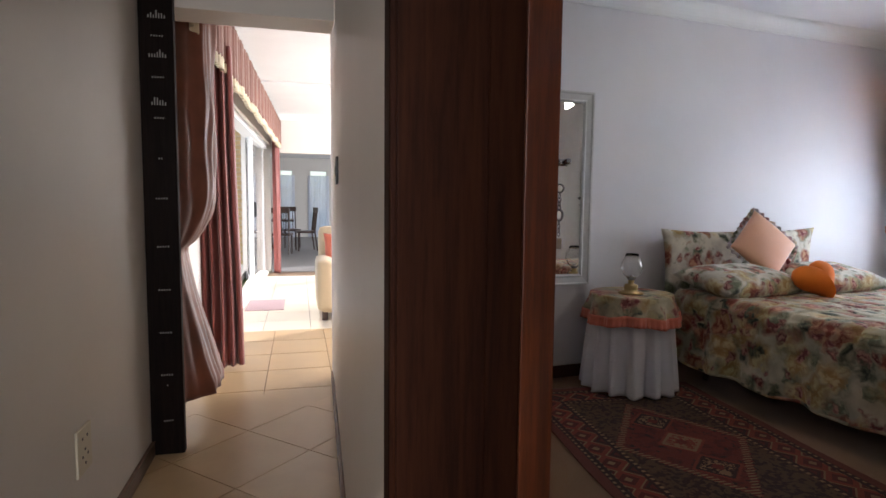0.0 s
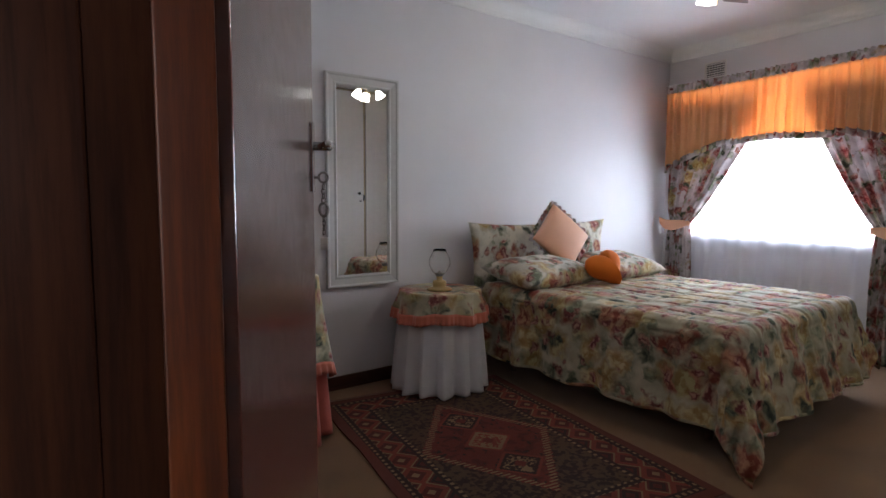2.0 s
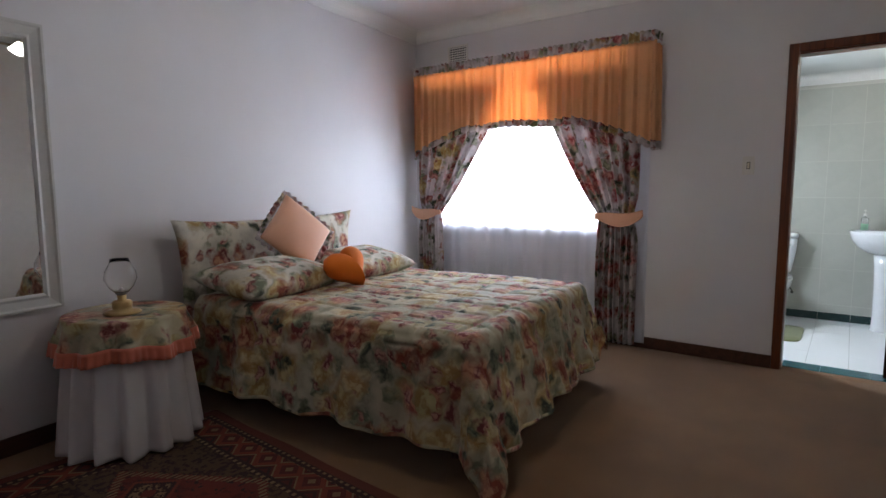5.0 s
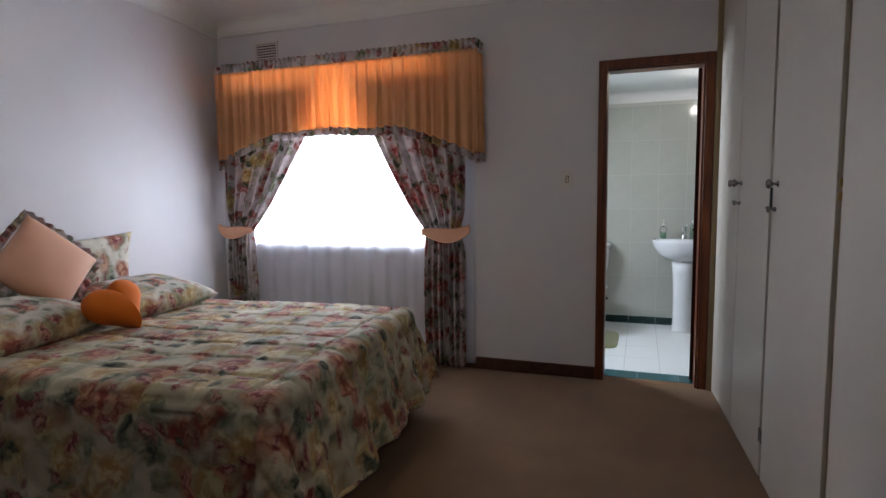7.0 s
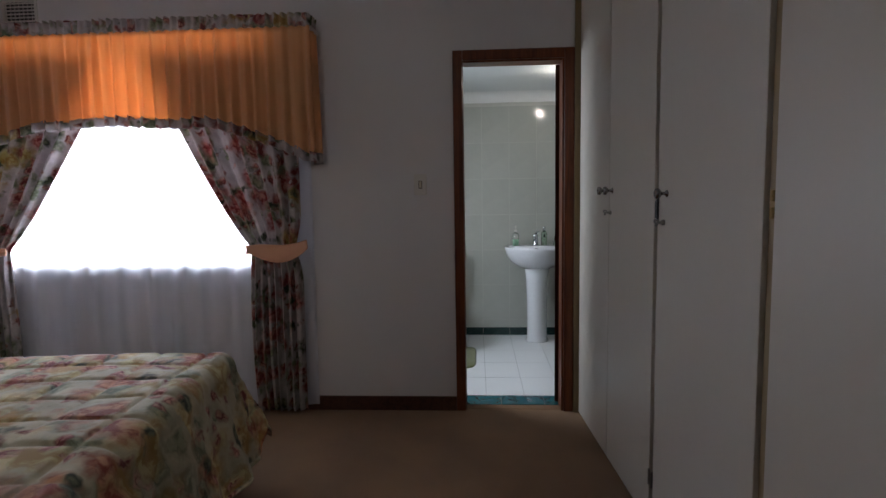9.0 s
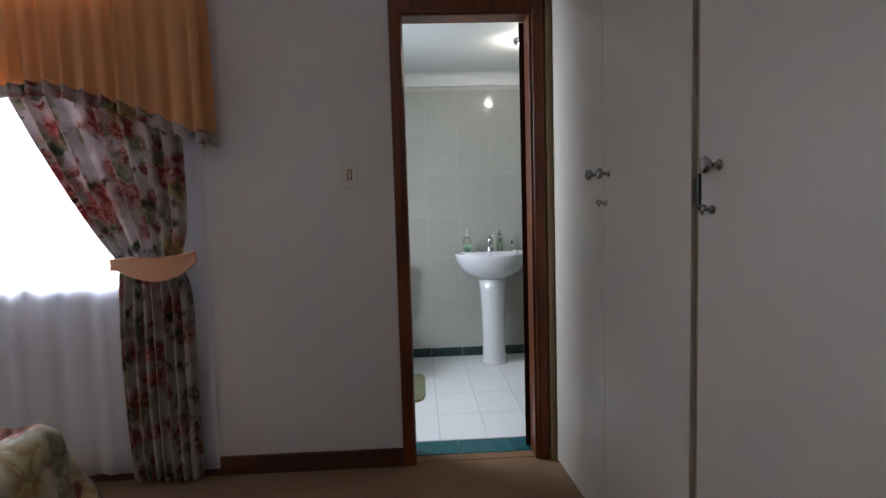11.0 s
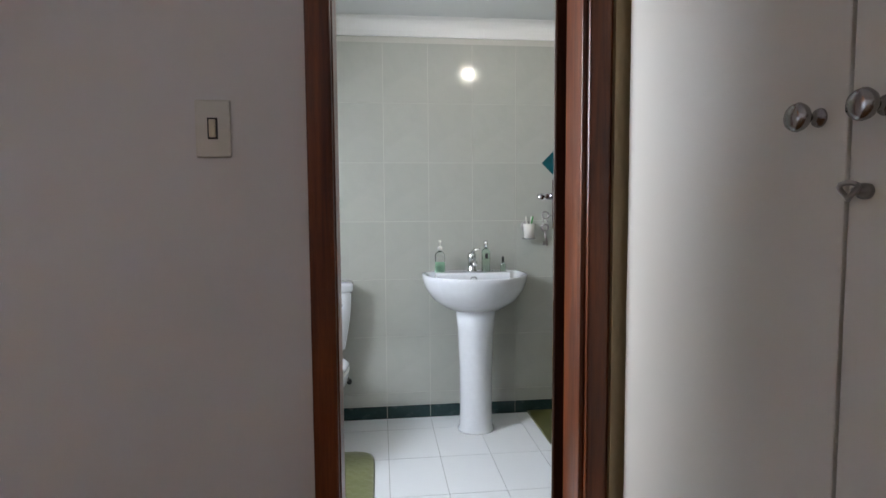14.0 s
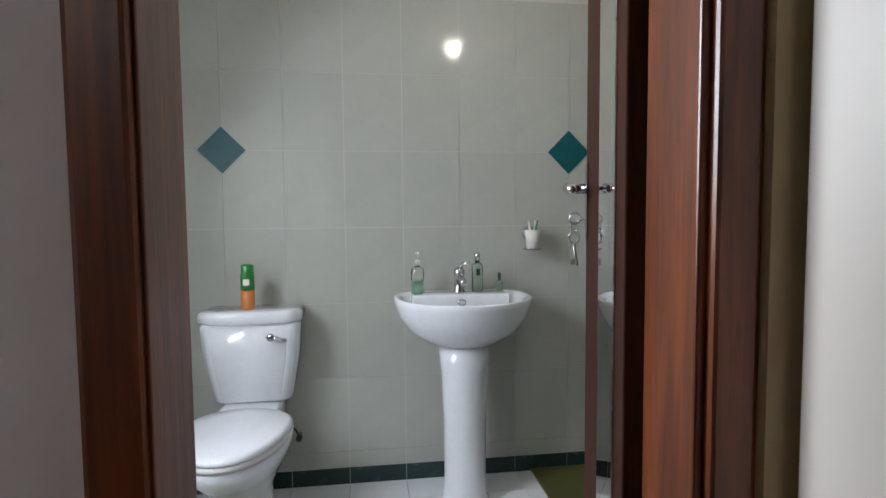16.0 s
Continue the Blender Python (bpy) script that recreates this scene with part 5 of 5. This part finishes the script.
can = thing("air_freshener", (7.10, 1.273, 0.788), 0, "green and orange air freshener spray can on the cistern", "spray can")
part("can_body", lathe(bmesh.new(), [(0.024, 0), (0.026, 0.004), (0.026, 0.075)], n=20), "can_orange", can, "orange lower half", True)
part("can_top", lathe(bmesh.new(), [(0.0262, 0.075), (0.0262, 0.135), (0.024, 0.14), (0.024, 0.168), (0.020, 0.174), (0.0, 0.175)], n=20), "can_green", can, "green upper half and cap", True)
part("can_emblem", boxes([(-0.0275, -0.0262, -0.012, 0.012, 0.095, 0.119)], 0.0005), "white_plastic", can)


def bottle(name, at, r, h, neck, cap, material, label, squash=(1, 1), capmat="chrome"):
    b = thing(name, at, 0, label, "bottle", "bottles on the wash basin")
    part("bottle_body", lathe(bmesh.new(), [(r * 0.92, 0), (r, 0.004), (r, h * 0.9), (r * 0.8, h), (neck, h + 0.004), (neck, h + 0.012)], n=20, squash=squash), material, b, "", True)
    part("cap", lathe(bmesh.new(), [(neck * 1.15, h + 0.012), (neck * 1.15, h + 0.012 + cap), (neck * 0.5, h + 0.016 + cap), (0.0, h + 0.016 + cap)], n=14), capmat, b, "", True)
    return b


b = bottle("soap_bottle", (7.115, 0.606, 0.827), 0.027, 0.105, 0.010, 0.018, "glass", "clear pump bottle one third full of pale green soap", (0.75, 1), "white_plastic")
part("soap_fill", lathe(bmesh.new(), [(0.0245, 0.003), (0.0245, 0.055), (0.0, 0.0555)], n=20, squash=(0.75, 1)), "green_soap", b, "pale green soap", True)
bm = lathe(bmesh.new(), [(0.0035, 0.13), (0.0035, 0.160), (0.008, 0.162), (0.008, 0.170), (0.0, 0.171)], n=12)
tube(bm, [(0, 0, 0.166), (-0.02, 0, 0.167), (-0.034, 0, 0.162)], 0.0035, 8)
part("pump_head", bm, "white_plastic", b, "white pump head", True)
b = bottle("lotion_bottle", (7.12, 0.356, 0.827), 0.024, 0.118, 0.010, 0.032, "green_glass", "tall pale green glass bottle with a silver cap", (0.7, 1))
part("label_band", boxes([(-0.0185, -0.0170, -0.008, 0.008, 0.07, 0.098)]), "black_plastic", b)
bottle("scent_bottle", (7.12, 0.262, 0.827), 0.014, 0.040, 0.006, 0.024, "green_glass", "tiny green bottle with a black cap", (0.8, 1), "black_plastic")

hold = thing("toothbrush_holder", (7.205, 0.112, 1.035), 0, "chrome wall holder with a glass tumbler and toothbrushes", "toothbrush holder")
part("rose", lathe(bmesh.new(), [(0.030, -0.02), (0.032, -0.006), (0.028, 0.0)], (0, 0.0, 0.03), 20, "x"), "steel", hold, "", True)
ring = [Vector((-0.06 + 0.035 * math.cos(a), 0.035 * math.sin(a), -0.035)) for a in [2 * math.pi * k / 24 for k in range(24)]]
bm = tube(bmesh.new(), ring, 0.004, 8, True)
tube(bm, [(-0.005, 0, 0.02), (-0.02, 0, -0.01), (-0.026, 0, -0.035)], 0.005, 8)
part("ring", bm, "chrome", hold, "", True)
part("tumbler", lathe(bmesh.new(), [(0.024, -0.04), (0.031, 0.045), (0.029, 0.045), (0.022, -0.035), (0.0, -0.035)], (-0.06, 0, 0), 20), "white_plastic", hold, "pale tumbler", True)
for dx, dy, m in ((0.005, -0.012, "white_plastic"), (-0.008, 0.010, "white_plastic"), (0.0, 0.014, "can_green")):
    bb = tube(bmesh.new(), [(-0.06 + dx, dy * 0.3, -0.03), (-0.06 - dx, dy * -1.6, 0.085)], 0.0045, 6)
    part("toothbrush", bb, m, hold)

mat = thing("bath_mat", (6.50, 1.205, 0.001), 0, "olive green shaggy bath mat on the white floor", "bath mat")


def matfn(u, v):
    a, b2 = 2 * u - 1, 2 * v - 1
    k = (abs(a) ** 6 + abs(b2) ** 6) ** (1 / 6)
    m = max(abs(a), abs(b2))
    s = m / k if k > 1e-6 else 1
    return (a * s * 0.30, b2 * s * 0.245, 0.012 * (1 - m ** 6) + 0.004 + 0.004 * noise.noise((a * 30, b2 * 24, 0)))


part("mat_pile", sheet(matfn, 60, 40, 0.004), "olive_mat", mat, "", True)

lampb = thing("ceiling_lamp", (6.32, 0.29, BATH_CEIL), 0, "lit white glass ceiling lamp in the bathroom", "ceiling lamp")
part("lamp_plate", lathe(bmesh.new(), [(0.07, -0.02), (0.075, 0.0)]), "chrome", lampb, "", True)
part("diffuser", lathe(bmesh.new(), [(0.0, -0.045), (0.03, -0.042), (0.045, -0.032), (0.048, -0.021)]), "lamp_shade", lampb, "", True)

wb = tagged(thing("window_2", label="small bathroom window letting in cool daylight", category="window"), kind="structure")
part("window_frame", boxes([(5.80, 5.84, 1.96, 2.0, 1.1, 2.0), (6.31, 6.35, 1.96, 2.0, 1.1, 2.0), (5.84, 6.31, 1.96, 2.0, 1.1, 1.14), (5.84, 6.31, 1.96, 2.0, 1.96, 2.0)]), "white_gloss", wb)

structure("floor_shower", boxes([(6.30, 7.21, -1.2, 0.100, -0.0015, 0.012)]), "olive_tile")

# ---- hall ----
post = thing("carved_plank", (-0.283, 3.075, 0), 0, "tall black carved wooden plank with pale inlaid marks", "carved wooden plank")
bm = bmesh.new()
box(bm, -0.072, 0.072, -0.022, 0.022, 0.0, 2.30, 0.005)
part("plank", bm, "ebony", post)
rnd = random.Random(4)
for z, k in ((2.0, 7), (1.92, 5), (1.83, 7), (1.74, 5), (1.62, 6), (1.56, 4), (1.38, 2), (1.20, 5), (0.98, 5), (0.78, 5), (0.58, 5), (0.38, 5), (0.33, 1), (0.16, 4)):
    for i in range(k):
        x = (i - (k - 1) / 2) * 0.011 + 0.004
        h = rnd.choice((0.014, 0.022, 0.034)) if k > 5 else 0.007
        ob = part("inlay", boxes([(x - 0.0025, x + 0.0025, -0.0235, -0.0218, z, z + h)]), "inlay", post)
part("foot", boxes([(-0.066, -0.02, -0.02, 0.02, -0.0, 0.002), (0.02, 0.066, -0.02, 0.02, -0.0, 0.002)]), "ebony", post)

sock = thing("wall_socket", (-0.355, 2.222, 0.40), 180, "cream double plug socket low on the wall", "plug socket")
part("cover_plate", boxes([(-0.009, 0, -0.06, 0.06, -0.075, 0.075)], 0.004), "cream_plastic", sock)
for y, z in ((0.02, 0.04), (-0.02, 0.04), (0.022, -0.02), (-0.022, -0.02), (0.0, 0.0), (0.0, -0.045)):
    part("pin_hole", lathe(bmesh.new(), [(0.005, -0.0105), (0.005, -0.0088)], (0, y, z), 10, "x"), "black_plastic", sock)

hs = thing("hall_switch", (0.508, 3.0, 1.345), -1.75, "dark switch plate on the hall wall", "light switch")
part("cover_plate", boxes([(-0.012, 0, -0.045, 0.045, -0.065, 0.065)], 0.004), "black_plastic", hs)
part("rocker", boxes([(-0.016, -0.012, -0.01, 0.01, -0.02, 0.02)], 0.002), "steel", hs)

# ---- lounge beyond the hall ----
slide = leaning(tagged(thing("window_3", label="white aluminium sliding glass doors to the patio", category="sliding door"), kind="structure"))
part("door_track", boxes([(-0.56, -0.40, 5.0, 10.0, 0.0, 0.04)], 0.004), "aluminium", slide)
part("door_head", boxes([(-0.56, -0.40, 5.0, 10.0, 2.05, 2.12)], 0.004), "aluminium", slide)
for y in (5.0, 8.22, 8.36, 9.93):
    part("stile", boxes([(-0.50, -0.46, y, y + 0.06, 0.04, 2.05)], 0.004), "aluminium", slide)
for x, a, b in ((-0.53, 8.28, 9.90), (-0.48, 8.42, 9.93)):
    ob = part("pane", boxes([(x - 0.004, x + 0.004, a, b, 0.04, 2.05)]), "glass", slide)
    ob.visible_shadow = False
part("handle", boxes([(-0.43, -0.40, 8.20, 8.235, 0.98, 1.18)], 0.006), "black_plastic", slide, "black pull handle")


def hanging(name, x, y0, y1, z0, z1, material, label, folds=6, amp=0.03, gather=0.0, seed=0.0):
    def fn(u, v):
        z = z1 - v * (z1 - z0)
        mid = (y0 + y1) / 2
        w = (y1 - y0) * (1 - gather * math.sin(math.pi * v))
        y = mid + (u - 0.5) * w
        return (x + pleats(u, folds, amp, z, seed), y, z)
    ob = part(name, sheet(fn, folds * 16, 40, 0.004), material, None, "", True)
    return tagged(ob, label, "curtain", "lounge curtains")


def drawn(u, v):
    return (-0.35 + u * (0.23 + 0.05 * v) + 0.012 * noise.noise((u * 3, v * 2, 1)), 4.36 + 0.10 * u + pleats(u, 5, 0.026, v, 0.5), 2.25 - 2.23 * v)


tagged(part("lounge_curtain", sheet(drawn, 90, 40, 0.004), "wine", None, "", True), "long wine red curtain drawn aside by the sliding doors", "curtain", "lounge curtains")
leaning(hanging("lounge_curtain", -0.26, 9.75, 10.08, 0.02, 2.25, "wine", "wine red curtain at the far side of the sliding doors", 5, 0.04, 0.0, 1.9))


def swag(u, v):
    z = 2.36 - v * 2.24
    if z > 1.22:
        reach = 0.185
    elif z > 0.93:
        reach = 0.04 + 0.145 * math.sin(math.pi / 2 * (z - 0.93) / 0.29) ** 0.7
    else:
        reach = 0.04 + 0.155 * min(1.0, (0.93 - z) / 0.75) ** 1.2
    y = 3.37 + 0.48 * u - 0.10 * u * (1 - reach / 0.195)
    x = -0.345 + reach * math.sin(math.pi / 2 * min(1.0, u * 2.2)) + 0.05 * reach * math.sin(23 * u + 0.3 * math.sin(z * 2.2)) + 0.04 * reach * math.sin(41 * u + 0.5 * z) + 0.14 * reach * noise.noise((u * 5, z * 3.2, 4))
    return (x, y, z)


sw = part("tied_lounge_curtain", sheet(swag, 90, 80, 0.004), "rust", None, "", True)
tagged(sw, "rust satin curtain looped and tied at its waist", "curtain", "lounge curtains")

lv = leaning(thing("lounge_valance", (-0.20, 0, 0), 0, "long patterned rust valance with a gold fringe above the sliding doors", "curtain valance"))


def lval(u, v):
    y = 3.38 + u * 6.72
    return (pleats(u, 70, 0.016, v, 0.3), y, 2.50 - v * 0.36 - 0.03 * abs(math.sin(u * 22)) * v)


def lfr(u, v):
    y = 3.38 + u * 6.72
    return (pleats(u, 70, 0.018, v, 0.3), y, 2.145 - v * 0.07 - 0.03 * abs(math.sin(u * 22)))


part("valance_skirt", sheet(lval, 900, 8, 0.003), "rust_light", lv, "", True)
part("fringe", sheet(lfr, 900, 2, 0.003), "gold", lv, "gold fringe", True)

rugm = part("door_mat", boxes([(-0.26, 0.15, 6.60, 7.28, -0.007, 0.006)], 0.003), "mauve")
tagged(rugm, "small mauve door mat before the sliding doors", "door mat")

sofa = thing("armchair", (0.95, 6.35, -0.008), 0, "cream upholstered armchair with a rust cushion, seen from its side", "armchair")
part("seat_base", boxes([(-0.42, 0.40, -0.40, 0.40, 0.08, 0.42)], 0.04), "cream_leather", sofa, "", True)
part("backrest", boxes([(-0.42, 0.40, 0.22, 0.44, 0.30, 0.93)], 0.07), "cream_leather", sofa, "", True)
part("armrest", boxes([(-0.46, -0.28, -0.42, 0.25, 0.10, 0.62)], 0.06), "cream_leather", sofa, "", True)
part("armrest", boxes([(0.26, 0.44, -0.42, 0.25, 0.10, 0.62)], 0.06), "cream_leather", sofa, "", True)
for a in (-0.38, 0.36):
    for b2 in (-0.36, 0.38):
        part("leg", boxes([(a - 0.03, a + 0.03, b2 - 0.03, b2 + 0.03, 0, 0.10)], 0.005), "dining_wood", sofa)
rc = part("rust_cushion", cushion(0.4, 0.4, 0.13, seed=8), "coral", None, "", True)
rc.matrix_basis = pose(0.78, 6.47, 0.66, 78, 0, 6)
tagged(rc, "rust coloured cushion on the armchair", "cushion")


def chair(at, turn):
    c = thing("dining_chair", at, turn, "dark wooden dining chair beside the dining table", "chair", "chairs round the dining table")
    part("seat", boxes([(-0.22, 0.22, -0.22, 0.22, 0.43, 0.48)], 0.015), "dining_wood", c)
    for x in (-0.19, 0.19):
        part("leg", tube(bmesh.new(), [(x, -0.19, 0), (x, -0.19, 0.43)], 0.018, 8), "dining_wood", c)
        part("back_post", tube(bmesh.new(), [(x, 0.26, 0), (x, 0.20, 0.45), (x, 0.26, 1.02)], 0.018, 8), "dining_wood", c)
    for k in range(4):
        x = -0.12 + 0.08 * k
        part("spindle", tube(bmesh.new(), [(x, 0.21, 0.47), (x, 0.25, 0.95)], 0.009, 6), "dining_wood", c)
    part("top_rail", boxes([(-0.22, 0.22, 0.235, 0.275, 0.93, 1.05)], 0.012), "dining_wood", c)
    return c


ch = chair((0.46, 14.3, 0), -80)
copy_thing(ch, pose(0.10, 15.3, 0, 0, 0, 15))
copy_thing(ch, pose(-0.06, 13.3, 0, 0, 0, 172))
table = thing("dining_table", (-0.42, 14.3, 0), 0, "dark wooden pedestal dining table", "table")
part("tabletop", boxes([(-0.75, 0.62, -0.55, 0.55, 0.72, 0.76)], 0.01), "dining_wood", table)
part("pedestal", lathe(bmesh.new(), [(0.16, 0.05), (0.07, 0.12), (0.06, 0.4), (0.10, 0.55), (0.07, 0.72)]), "dining_wood", table, "", True)
for k in range(4):
    a = math.pi / 4 + k * math.pi / 2
    part("foot", tube(bmesh.new(), [(0.05 * math.cos(a), 0.05 * math.sin(a), 0.16), (0.22 * math.cos(a), 0.22 * math.sin(a), 0.10), (0.36 * math.cos(a), 0.36 * math.sin(a), 0.03)], [0.04, 0.035, 0.03], 8), "dining_wood", table, "", True)

for k, (a, b2) in enumerate(((-0.30, 0.14), (0.66, 1.26))):
    w = tagged(thing("window_%d" % (4 + k), label="tall dining room window behind net curtains", category="window"), kind="structure")
    part("window_frame", boxes([(a, a + 0.04, 19.66, 19.70, 0.35, 2.2), (b2 - 0.04, b2, 19.66, 19.70, 0.35, 2.2), (a + 0.04, b2 - 0.04, 19.66, 19.70, 1.62, 1.66)]), "white_gloss", w)
    cur = part("net_curtain", sheet(lambda u, v, a=a, b2=b2: (a - 0.05 + u * (b2 - a + 0.1), 19.56 + pleats(u, 14, 0.02, v, k), 2.05 - v * 2.05), 180, 8), "sheer", None, "", True)
    tagged(cur, "white net curtain at the dining room window", "curtain")

# ---- patio ----
pt = thing("patio_table", (-1.55, 9.6, -0.03), 0, "white cloth covered patio table", "table")
part("tabletop", lathe(bmesh.new(), [(0.0, 0.70), (0.48, 0.70), (0.50, 0.72), (0.48, 0.74), (0.0, 0.74)]), "aluminium", pt, "", True)


def pcloth(u, v):
    a = 2 * math.pi * u
    r = 0.505 + 0.05 * v + 0.02 * v * math.sin(9 * a)
    return (r * math.cos(a), r * math.sin(a), 0.742 - v * 0.30)


part("cloth", sheet(pcloth, 120, 8, 0.003, wrap=True), "white_cloth", pt, "", True)
part("pedestal", lathe(bmesh.new(), [(0.22, 0), (0.24, 0.03), (0.04, 0.08), (0.035, 0.70)]), "aluminium", pt, "", True)

# ---- pieces ----
rnd = random.Random(11)
# hall floor, laid diagonally
hall = bpy.data.objects["floor_hall"]
T = 0.433
tile_me = slab(T - 0.005, T - 0.005, 0.008, "tile", "hall_tile", "z")
half = T / math.sqrt(2)


def cut_tile(x, limit, side):
    """A diagonal tile cut along the wall at x = limit."""
    bm = bmesh.new()
    box(bm, -T / 2 + 0.0025, T / 2 - 0.0025, -T / 2 + 0.0025, T / 2 - 0.0025, 0, 0.008)
    bm.transform(Matrix.Rotation(radians(45), 4, "Z"))
    bmesh.ops.bisect_plane(bm, geom=bm.verts[:] + bm.edges[:] + bm.faces[:], plane_co=(limit - x, 0, 0), plane_no=(side, 0, 0), clear_outer=True)
    return mesh_of(bm, "tile", "hall_tile")


cut = {}
for i in range(-14, 16):
    for j in range(-14, 16):
        x = 0.057 + (i - j) * half
        y = 2.644 + (i + j) * half + half
        if not (-0.60 < x < 0.70 and -1.85 < y < 3.80):
            continue
        if x < -0.29 or x > 0.40:
            col = round(x, 2)
            if col not in cut:
                cut[col] = cut_tile(x, -0.45 if x < 0 else 0.56, -1 if x < 0 else 1)
            piece("tile", cut[col], (x, y, -0.008), hall)
        else:
            piece("tile", tile_me, None, hall, pose(x, y, -0.008, 0, 0, 45))
sq = slab(0.43, 0.43, 0.008, "tile", "hall_tile", "z")
for i in range(3):
    for j in range(5):
        piece("tile", sq, (-0.118 + i * 0.435, 3.68 + j * 0.435, -0.0095 if j < 1 else -0.009), hall)
lounge = bpy.data.objects["floor_lounge"]
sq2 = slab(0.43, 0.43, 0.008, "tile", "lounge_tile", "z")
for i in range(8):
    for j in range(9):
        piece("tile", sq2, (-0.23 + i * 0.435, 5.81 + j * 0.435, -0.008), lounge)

# bathroom wall tiles
back = bpy.data.objects["wall_bathroom_back"]
tw = slab(TW - 0.0025, TZ - 0.0025, 0.0025, "tile", "bath_tile")
ys = [1.138 - TW / 2 + TW * k for k in range(-9, 6)]
for y in ys:
    for r in range(-1, 7):
        z = 0.145 + TZ * (r + 0.5)
        lo, hi = z - TZ / 2, z + TZ / 2
        if hi > BATH_CEIL + 0.2:
            continue
        if r < 0:
            continue
        piece("tile", tw, (7.2145, y, z), back)
low = slab(TW - 0.0025, 0.145 - 0.078, 0.0025, "tile", "bath_tile")
dark = slab(TW - 0.0025, 0.070, 0.004, "tile", "dark_tile")
for y in ys:
    piece("tile", low, (7.2145, y, 0.0745 + (0.145 - 0.0745) / 2), back)
    piece("tile", dark, (7.2145, y, 0.036), back)
# bathroom floor tiles
bf = bpy.data.objects["floor_bathroom"]
ft = slab(0.3475, TW - 0.0025, 0.006, "tile", "white_tile", "z")
for i in range(5):
    for j in range(-2, 9):
        piece("tile", ft, (7.225 - i * 0.350, 1.138 - TW / 2 - TW * (j - 3), -0.0055), bf)

# patio brick wall
bw = thing("brick_wall", (0, 11.6, -0.03), 0, "yellow-brown face brick garden wall beyond the patio", "brick wall")
part("mortar", boxes([(-4.5, -0.62, 0.012, 0.22, 0, 2.95)]), "mortar", bw)
bme = bmesh.new()
box(bme, -0.108, 0.108, -0.012, 0.02, -0.035, 0.035, 0.003)
brick_me = mesh_of(bme, "brick", "brick")
for r in range(34):
    for k in range(9):
        x = -0.74 - k * 0.228 - (0.114 if r % 2 else 0)
        piece("brick", brick_me, (x, 0.010 + rnd.uniform(-0.003, 0.003), 0.045 + r * 0.084), bw)
